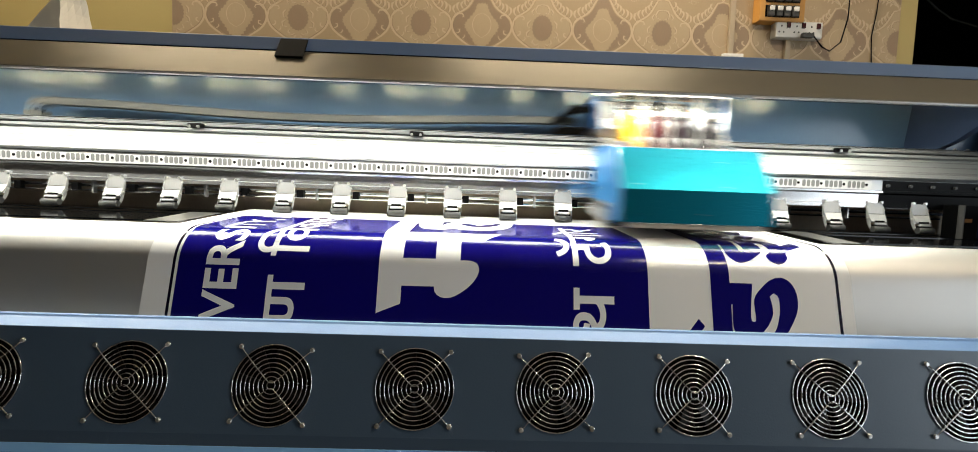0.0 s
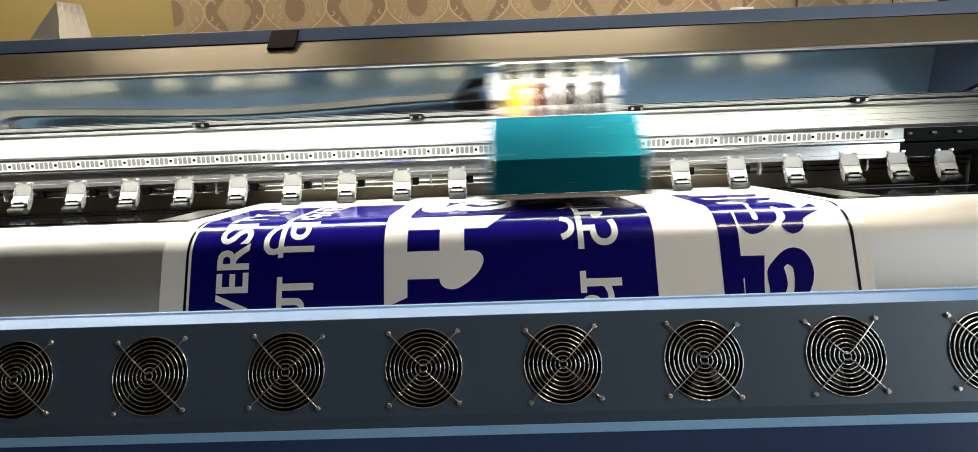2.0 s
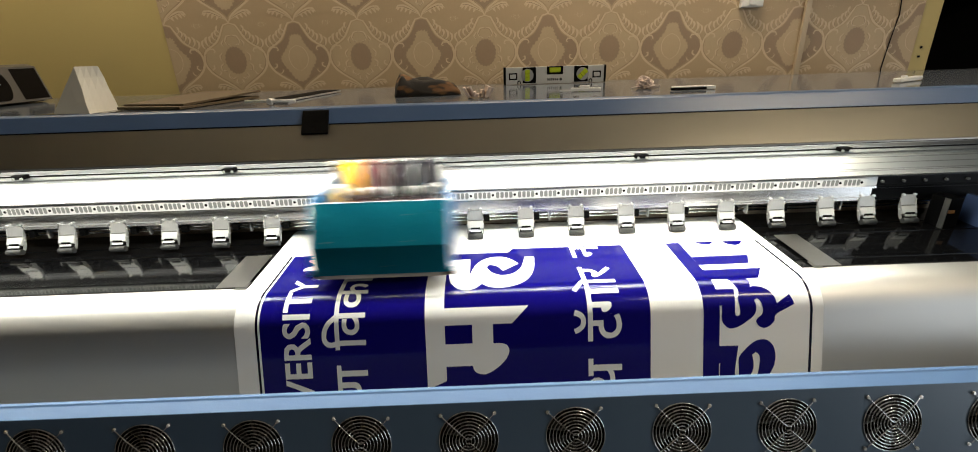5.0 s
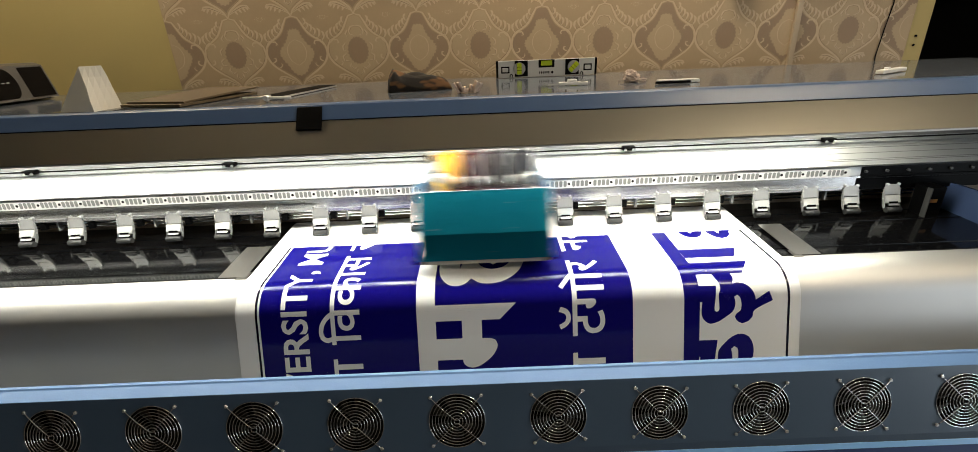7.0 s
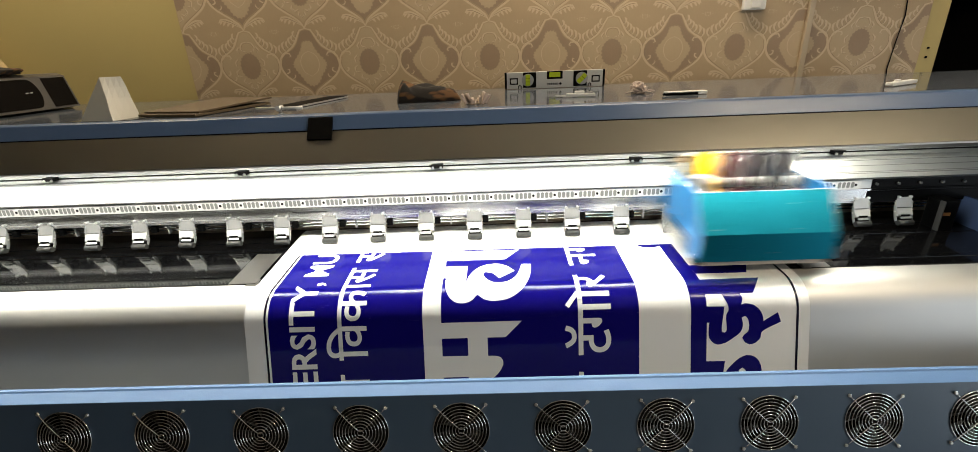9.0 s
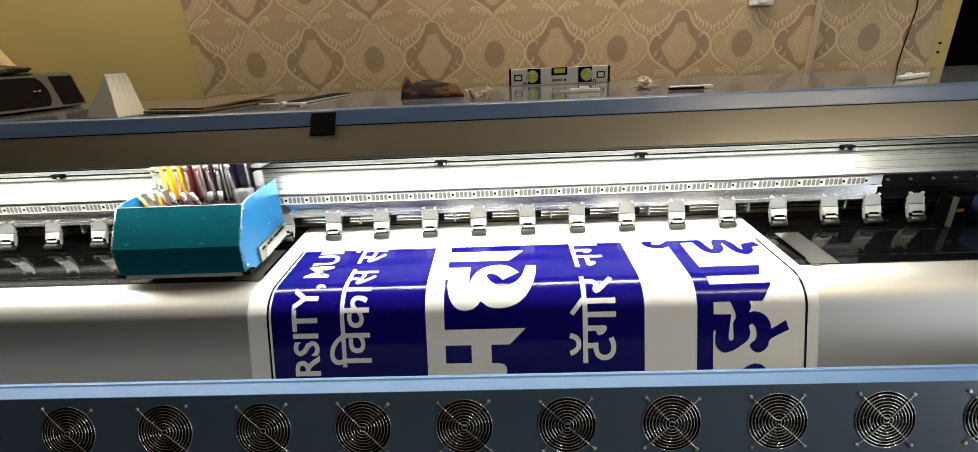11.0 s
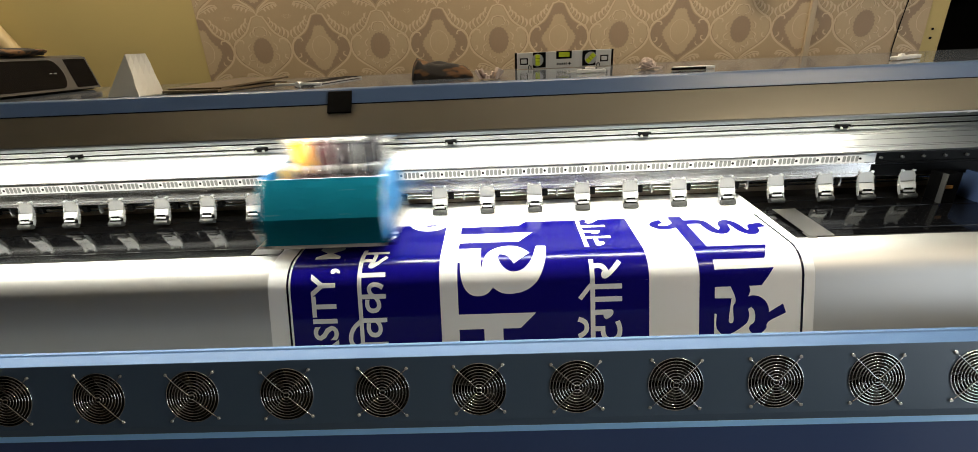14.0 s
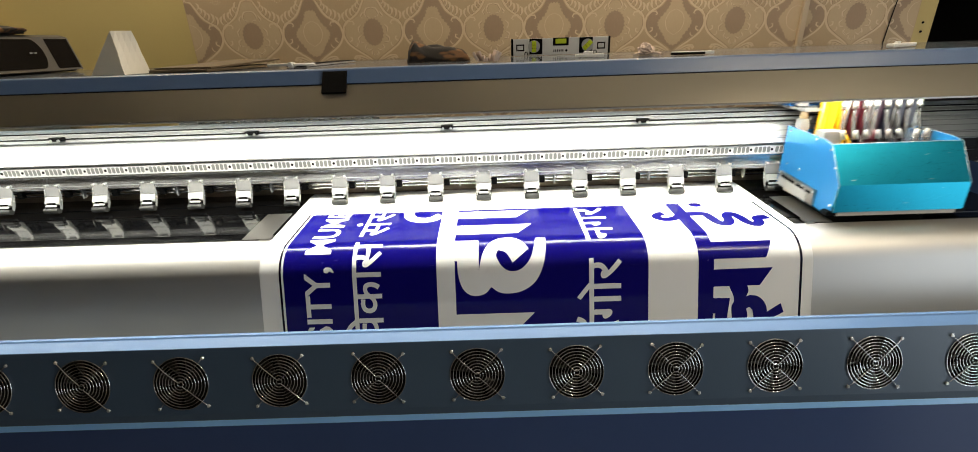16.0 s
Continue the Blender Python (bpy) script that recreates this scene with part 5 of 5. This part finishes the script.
part("chain_arm", box(-0.24, -0.10, 0.530, 0.65, 1.268, 1.272, 0.001), M_BLACK, carriage)
for k in range(4):
    z = 1.30 + 0.006 * k
    part("black_hose", tube([(-0.25, 0.58 + 0.01 * k, 1.29), (-0.20, 0.56, z + 0.01), (-0.12, 0.51 + 0.01 * k, z + 0.02), (-0.02, 0.47, z + 0.01), (0.05, 0.44, z)], 0.004, 8), M_BLACK, carriage, "black hose")

# ---- the cable chain behind the rail ----
chain = thing("cable_chain", "grey plastic cable chain lying along the rail", "cable chain")
bm = bmesh.new()
for y0, y1 in ((0.612, 0.617), (0.640, 0.645)):
    cyl((-0.0155, y0, 0), (-0.0155, y1, 0), 0.0095, seg=14, bm=bm)
    cyl((0.0155, y0 + 0.0015, 0), (0.0155, y1 - 0.0015, 0), 0.0088, seg=14, bm=bm)
    box(-0.0155, 0.0155, y0 + 0.001, y1 - 0.001, -0.0075, 0.0075, bm=bm)
box(-0.006, 0.006, 0.612, 0.645, 0.0075, 0.0112, bm=bm)
box(-0.006, 0.006, 0.612, 0.645, -0.0095, -0.0075, bm=bm)
link0 = part("link", bm, M_CHAIN, chain)
LINKS = [link0]
PITCH = 0.0325
for i in range(70):
    ob = link0.copy()
    scene.collection.objects.link(ob)
    LINKS.append(ob)

# ---- on the cover ----
TOPZ = 1.4088
lv = thing("spirit_level", "silver spirit level with three green vials standing on the cover", "spirit level", (0.290, 0.865, TOPZ))
part("body", box(-0.160, 0.160, -0.012, 0.012, 0.0, 0.052, 0.001), M_LEVEL, lv, "silver level body")
for s in (-1, 1):
    part("end_cap", box(s * 0.161 - 0.0035, s * 0.161 + 0.0035, -0.0128, 0.0128, 0.0, 0.0525, 0.001), M_BLACK, lv)
    part("vial_housing", box(-0.104 if s < 0 else 0.0615, -0.061 if s < 0 else 0.1060, -0.0135, -0.0115, 0.003, 0.0515, 0.001), M_BLACK, lv, "black vial housing")
    part("vial_ring", cyl((s * 0.0888, -0.0148, 0.027), (s * 0.0888, -0.0134, 0.027), 0.0198, seg=24), M_GREYPL, lv, "round silver vial window")
    q = Matrix.Translation((s * 0.0888, -0.0158, 0.027)) @ Matrix.Rotation(radians(0 if s < 0 else 45), 4, "Y")
    part("vial", box(-0.0075, 0.0075, -0.0012, 0.0012, -0.0175, 0.0175, 0.002, m=q), M_VIAL, lv, "green vial")
    for k in (-1, 1):
        part("vial_line", box(-0.0076, 0.0076, -0.0017, -0.0011, k * 0.005 - 0.0005, k * 0.005 + 0.0005, m=q), M_BLACK, lv)
    part("grip_slot", box(s * 0.1345 - 0.0135, s * 0.1345 + 0.0135, -0.0128, -0.0118, 0.014, 0.035, 0.0009), M_BLACK, lv, "dark-rimmed grip slot")
    part("grip_inner", box(s * 0.1345 - 0.0095, s * 0.1345 + 0.0095, -0.0134, -0.0126, 0.018, 0.031, 0.0008), M_LEVEL, lv)
    part("magnet", tube([(s * 0.1150 - 0.0045, -0.0124, 0.001), (s * 0.1150 - 0.0042, -0.0124, 0.008), (s * 0.1150, -0.0124, 0.0115), (s * 0.1150 + 0.0042, -0.0124, 0.008), (s * 0.1150 + 0.0045, -0.0124, 0.001)], 0.0016, 6), M_BLACK, lv, "small dark arch")
part("top_housing", box(-0.026, 0.026, -0.0135, -0.0115, 0.028, 0.0525, 0.001), M_BLACK, lv)
part("top_vial", box(-0.018, 0.018, -0.0150, -0.0130, 0.034, 0.049, 0.002), M_VIAL, lv, "green vial")
bm = bmesh.new()
for k in range(6):
    box(-0.024 + 0.006 * k, -0.0205 + 0.006 * k, -0.0126, -0.0118, 0.009, 0.016, bm=bm)
part("marking", bm, M_BLACK, lv, "row of small dark bars")
part("mark_diamond", box(-0.0035, 0.0035, -0.0004, 0.0004, -0.0035, 0.0035, m=Matrix.Translation((0.019, -0.0122, 0.0125)) @ Matrix.Rotation(radians(45), 4, "Y")), M_BLACK, lv)

bx = thing("music_player", "black and silver portable music player on the cover", "music player", (-1.398, 0.605, TOPZ))
bx.rotation_euler = (0, 0, radians(88))
part("body", prism([(-0.10, 0.0), (-0.125, 0.02), (-0.105, 0.100), (-0.085, 0.108), (0.11, 0.108), (0.12, 0.0)], -0.26, 0.195, bev=0.006), M_CASE, bx, "dark grey case")
slope_y = lambda z: -0.1272 + (z - 0.016) * 0.2375
front = lambda pts, out: [(a, slope_y(b) - out, b) for a, b in pts]


def panel(name, pts, out, mat, label):
    bm = bmesh.new()
    near, far = [bm.verts.new(p) for p in front(pts, out)], [bm.verts.new(p) for p in front(pts, -0.004)]
    bm.faces.new(near)
    bm.faces.new(far[::-1])
    for k in range(len(pts)):
        bm.faces.new((near[k], far[k], far[(k + 1) % len(pts)], near[(k + 1) % len(pts)]))
    bmesh.ops.recalc_face_normals(bm, faces=bm.faces)
    part(name, bm, mat, bx, label)


panel("front_frame", [(-0.255, 0.006), (0.192, 0.006), (0.192, 0.101), (-0.255, 0.101)], 0.001, M_CASE2, "dull silver front frame")
panel("screen", [(-0.25, 0.013), (0.060, 0.013)] + [(0.060 + 0.026 * math.cos(a), 0.054 + 0.041 * math.sin(a)) for a in [math.pi * (k / 10 - 0.5) for k in range(11)]] + [(0.060, 0.095), (-0.25, 0.095)], 0.0022, M_GLOSSBLACK, "glossy black display with a rounded end")
panel("speaker_panel", [(0.108, 0.012), (0.186, 0.012), (0.186, 0.096), (0.108, 0.096)], 0.0022, M_GLOSSBLACK, "black speaker panel")
for k in range(2):
    part("lamp_dot", box(0.040 + 0.014 * k, 0.046 + 0.014 * k, -0.1225, -0.118, 0.056, 0.0585), M_WHITEPL, bx)
t = thing("dark_pouch", "black pouch lying on the music player", "pouch", (-1.35, 0.60, TOPZ + 0.1065))
bm = bmesh.new()
bmesh.ops.create_icosphere(bm, subdivisions=3, radius=1.0)
for v in bm.verts:
    k = 1 + 0.25 * noise.noise(v.co * 2.3)
    v.co = Vector((v.co.x * 0.07 * k, v.co.y * 0.11 * k, max(0.0, 0.012 + v.co.z * 0.014 * k)))
for f in bm.faces:
    f.smooth = True
part("pouch", bm, M_CLOTH, t)

t = thing("tent_card", "folded white card standing like a tent on the cover", "card", (-0.872, 0.372, TOPZ))
bm = bmesh.new()
pts = [bm.verts.new(p) for p in ((-0.040, 0.009, 0), (0.058, -0.014, 0), (0.066, 0.066, 0), (-0.006, 0.070, 0), (0.019, 0.033, 0.0985), (0.052, 0.060, 0.0985))]
for ids in ((0, 1, 4), (1, 2, 5, 4), (2, 3, 5), (3, 0, 4, 5), (3, 2, 1, 0)):
    bm.faces.new([pts[k] for k in ids])
bmesh.ops.subdivide_edges(bm, edges=bm.edges[:], cuts=3, use_grid_fill=True)
for v in bm.verts:
    if v.co.z > 0.002:
        v.co += Vector((1, 0.6, 0)) * 0.0018 * noise.noise(v.co * 30)
bmesh.ops.recalc_face_normals(bm, faces=bm.faces)
part("card", bm, M_CARD, t)
t = thing("clear_sheet", "thin clear plastic sheet under the tent card", "plastic sheet", (-0.87, 0.42, TOPZ))
part("film", box(-0.07, 0.09, -0.055, 0.09, 0, 0.0008), M_CLEAR, t)

t = thing("brown_boards", "two brown hardboard sheets lying on the cover", "boards", (-0.700, 0.545, TOPZ))
t.rotation_euler = (0, 0, radians(-14))
part("board", box(-0.088, 0.100, -0.135, 0.135, 0.0, 0.006, 0.001), M_CARDBOARD, t)
part("board", box(-0.076, 0.096, -0.118, 0.15, 0.0, 0.005, 0.001, m=Matrix.Translation((0, 0, 0.010)) @ Matrix.Rotation(radians(2.0), 4, "X")), M_CARDBOARD, t)
t = thing("black_ruler", "wide flat black ruler lying on the cover", "ruler", (-0.440, 0.655, TOPZ))
t.rotation_euler = (0, 0, radians(-12))
part("blade", box(-0.030, 0.030, -0.14, 0.14, 0.0, 0.006, 0.001), M_BLACK, t)
part("edge", box(0.0301, 0.0316, -0.14, 0.14, 0.0, 0.0045), M_GREYPL, t, "pale metal edge")
t = thing("chrome_bar", "thin chrome bar with a knob at its middle", "metal tool", (-0.450, 0.437, TOPZ))
part("bar", cyl((-0.064, 0.012, 0.0085), (0.064, -0.012, 0.0085), 0.0034, seg=10), M_SILVER, t)
part("knob", cyl((0.0, -0.010, 0.0085), (0.002, 0.012, 0.0085), 0.0064, seg=12), M_SILVER, t)
part("stud", cyl((0.001, 0.0, 0.0), (0.001, 0.0, 0.0085), 0.0045, seg=10), M_SILVER, t)


def crumple(name, label, category, at, size, mat, seed, rz=0.0, slope=0.0):
    ob = thing(name, label, category, at)
    ob.rotation_euler = (0, 0, radians(rz))
    bm = bmesh.new()
    bmesh.ops.create_icosphere(bm, subdivisions=4, radius=1.0)
    off = Vector((seed * 3.7, seed * 1.3, seed * 2.1))
    for v in bm.verts:
        c = v.co.copy()
        k = 1 + 0.45 * noise.noise(c * 1.6 + off) + 0.28 * abs(noise.noise(c * 3.6 + off)) + 0.10 * noise.noise(c * 8 + off)
        tall = 1.0 - slope * c.x
        v.co = Vector((c.x * size[0] * k, c.y * size[1] * k, max(0.0, (c.z + 0.62) * 0.62 * size[2] * k * tall)))
    part("folds", bm, mat, ob)
    return ob


t = thing("dark_cloth", "folded dark brown cloth heaped on the cover", "cloth", (-0.095, 0.585, TOPZ))
t.rotation_euler = (0, 0, radians(12))
bm = bmesh.new()
grid = []
for i in range(37):
    a, row = i / 36, []
    for k in range(17):
        b = k / 16
        rim = min(1.0, 6 * b, 6 * (1 - b), 9 * a, 9 * (1 - a)) ** 0.6
        tall = (0.050 * (1 - a) + 0.018 * a + 0.006 * math.sin(9 * a + 4 * b)) * (0.75 + 0.35 * math.sin(math.pi * b))
        fold = 0.007 * math.sin(14 * b + 7 * a + 2 * noise.noise(Vector((3 * a, 2 * b, 1.7)))) * (1 - 0.4 * a)
        x = -0.085 + 0.172 * a + 0.006 * noise.noise(Vector((5 * a, 5 * b, 4.0)))
        row.append(bm.verts.new((x, -0.045 + 0.09 * b + 0.008 * math.sin(7 * a), max(0.0, rim * (tall + fold)))))
    grid.append(row)
for i in range(36):
    for k in range(16):
        f = bm.faces.new((grid[i][k], grid[i + 1][k], grid[i + 1][k + 1], grid[i][k + 1]))
        f.smooth = True
rims = [grid[i][0] for i in range(37)] + grid[36][1:] + [grid[i][16] for i in range(35, -1, -1)] + grid[0][15:0:-1]
bm.faces.new(rims[::-1])
bmesh.ops.recalc_face_normals(bm, faces=bm.faces)
part("folds", bm, M_CLOTH, t)
t = thing("paper_scrap", "pleated grey and white paper scrap on the cover", "paper scrap", (0.040, 0.455, TOPZ))
bm = bmesh.new()
for k in range(7):
    a = radians(-52 + 17 * k)
    m = Matrix.Translation((-0.018 + 0.007 * k, 0.004 * math.sin(2.1 * k), 0.0)) @ Matrix.Rotation(a * 0.6, 4, "Y") @ Matrix.Rotation(radians(18 * math.sin(1.7 * k)), 4, "Z")
    box(-0.0030, 0.0030, -0.015, 0.015, 0.001, 0.019 + 0.010 * math.sin(1.3 * k + 1), 0.0012, bm=bm, m=m)
for v in bm.verts:
    v.co.z = max(0.0, v.co.z)
part("pleats", bm, M_TISSUE, t)
scrap = crumple("paper_scrap", "small crumpled beige paper with frayed strips on the cover", "paper scrap", (0.482, 0.560, TOPZ), (0.021, 0.017, 0.024), M_TISSUE, 9)
for x0, y0, x1, y1 in ((-0.040, -0.016, -0.006, -0.010), (0.012, -0.004, 0.048, 0.022), (-0.010, -0.022, 0.030, -0.026)):
    part("strip", tube([(x0, y0, 0.0022), (0.5 * (x0 + x1), 0.5 * (y0 + y1), 0.0060), (x1, y1, 0.0030)], 0.0020, 6), M_TISSUE, scrap)
t = thing("paper_cutter", "small white and metal cutter on the cover", "cutter", (0.315, 0.53, TOPZ))
t.rotation_euler = (0, 0, radians(-6))
part("handle", box(-0.034, 0.042, -0.0075, 0.0075, 0.0, 0.0085, 0.002), M_WHITEPL, t)
part("blade", box(-0.062, -0.034, -0.005, 0.005, 0.001, 0.004), M_SILVER, t, "steel blade")
part("slider", box(-0.012, 0.014, -0.005, 0.005, 0.008, 0.015, 0.003), M_WHITEPL, t)
part("end_knob", box(0.024, 0.036, -0.005, 0.005, 0.008, 0.0125, 0.002), M_GREYMETAL, t)
t = thing("marker_pens", "thin black pen and white strip on the cover", "pen", (0.574, 0.475, TOPZ))
part("pen", cyl((-0.058, -0.006, 0.0032), (0.030, -0.004, 0.0032), 0.0030, seg=10), M_BLACK, t)
part("strip", box(-0.044, 0.058, 0.004, 0.030, 0.0, 0.0075, 0.001), M_WHITEPL, t, "white strip")
t = thing("utility_knife", "white plastic utility knife on the cover", "knife", (1.150, 0.520, TOPZ))
t.rotation_euler = (0, 0, radians(30))
part("handle", box(-0.068, 0.068, -0.009, 0.009, 0.0, 0.010, 0.003), M_WHITEPL, t)
part("slider", box(-0.036, -0.020, -0.005, 0.005, 0.009, 0.015, 0.002), M_WHITEPL, t)

# ---- what moves ----
LEFT, RIGHT, EASE, PERIOD = -0.694, 1.028, 0.30, 10.0 / 3
TURN0 = 1.097                   # a middle of the carriage's rest at the left


def carriage_x(t):
    """Back and forth across the vinyl: a short rest at each end, even speed between."""
    u = (t - TURN0) % PERIOD
    if u > PERIOD / 2:
        u = PERIOD - u
    run = PERIOD / 2
    rest = 0.05
    span = run - 2 * rest
    w = min(max(u - rest, 0.0), span)
    v = (RIGHT - LEFT) / (span - EASE)
    if w < EASE:
        d = 0.5 * v * w * w / EASE
    elif w > span - EASE:
        d = (RIGHT - LEFT) - 0.5 * v * (span - w) ** 2 / EASE
    else:
        d = 0.5 * v * EASE + v * (w - EASE)
    return LEFT + d


STEP = 0.0203
FEEDS = [(0.80, 1.15), (2.60, 2.95), (4.30, 4.65), (5.95, 6.30), (7.45, 7.85), (9.25, 9.65), (10.90, 11.30), (12.55, 12.95), (14.10, 14.45), (15.75, 16.10)]
FRONT = 0.145                   # where the ink first shows, just under the carriage


def fed(t):
    total = -5 * STEP
    for a, b in FEEDS:
        w = min(max((t - a) / (b - a), 0.0), 1.0)
        total += STEP * w
    return total


def strip_pose(s):
    y, z, a = feedway(max(s, 0.0))
    lift = 0.0 if s >= FRONT else -0.004 * min(1.0, (FRONT - s) / 0.004)
    y, z = y - lift * math.sin(a), z + lift * math.cos(a)
    return pose(0, y, z, math.degrees(a))


def motions():
    times = [round(k / 15, 4) for k in range(241)]
    walk(carriage, [(t, pose(carriage_x(t), 0, 0)) for t in times])
    stops = [0.0]
    for a, b in FEEDS:
        stops += [a + (b - a) * k / 4 for k in range(5)]
    stops = [t for t in stops if t < 16.0] + [16.0]
    for ob, u in STRIPS:
        walk(ob, [(t, strip_pose(u + fed(t))) for t in stops])
    tops, bottom, r = 1.3000, 1.2440, 0.0280
    for i, ob in enumerate(LINKS):
        rows = []
        for k in range(161):
            t = k / 10
            head = carriage_x(t)
            bend = -1.350 + 0.5 * head
            start = head - 0.20
            run = start - bend
            d = i * PITCH
            if d < run:
                p = (start - d, 0, tops - 0.018 * math.sin(math.pi * d / run) ** 2)
            elif d < run + math.pi * r:
                a = (d - run) / r
                p = (bend - r * math.sin(a), 0, bottom + r + r * math.cos(a))
            else:
                p = (bend + d - run - math.pi * r, 0, bottom)
            rows.append((t, pose(*p)))
        walk(ob, rows)


motions()
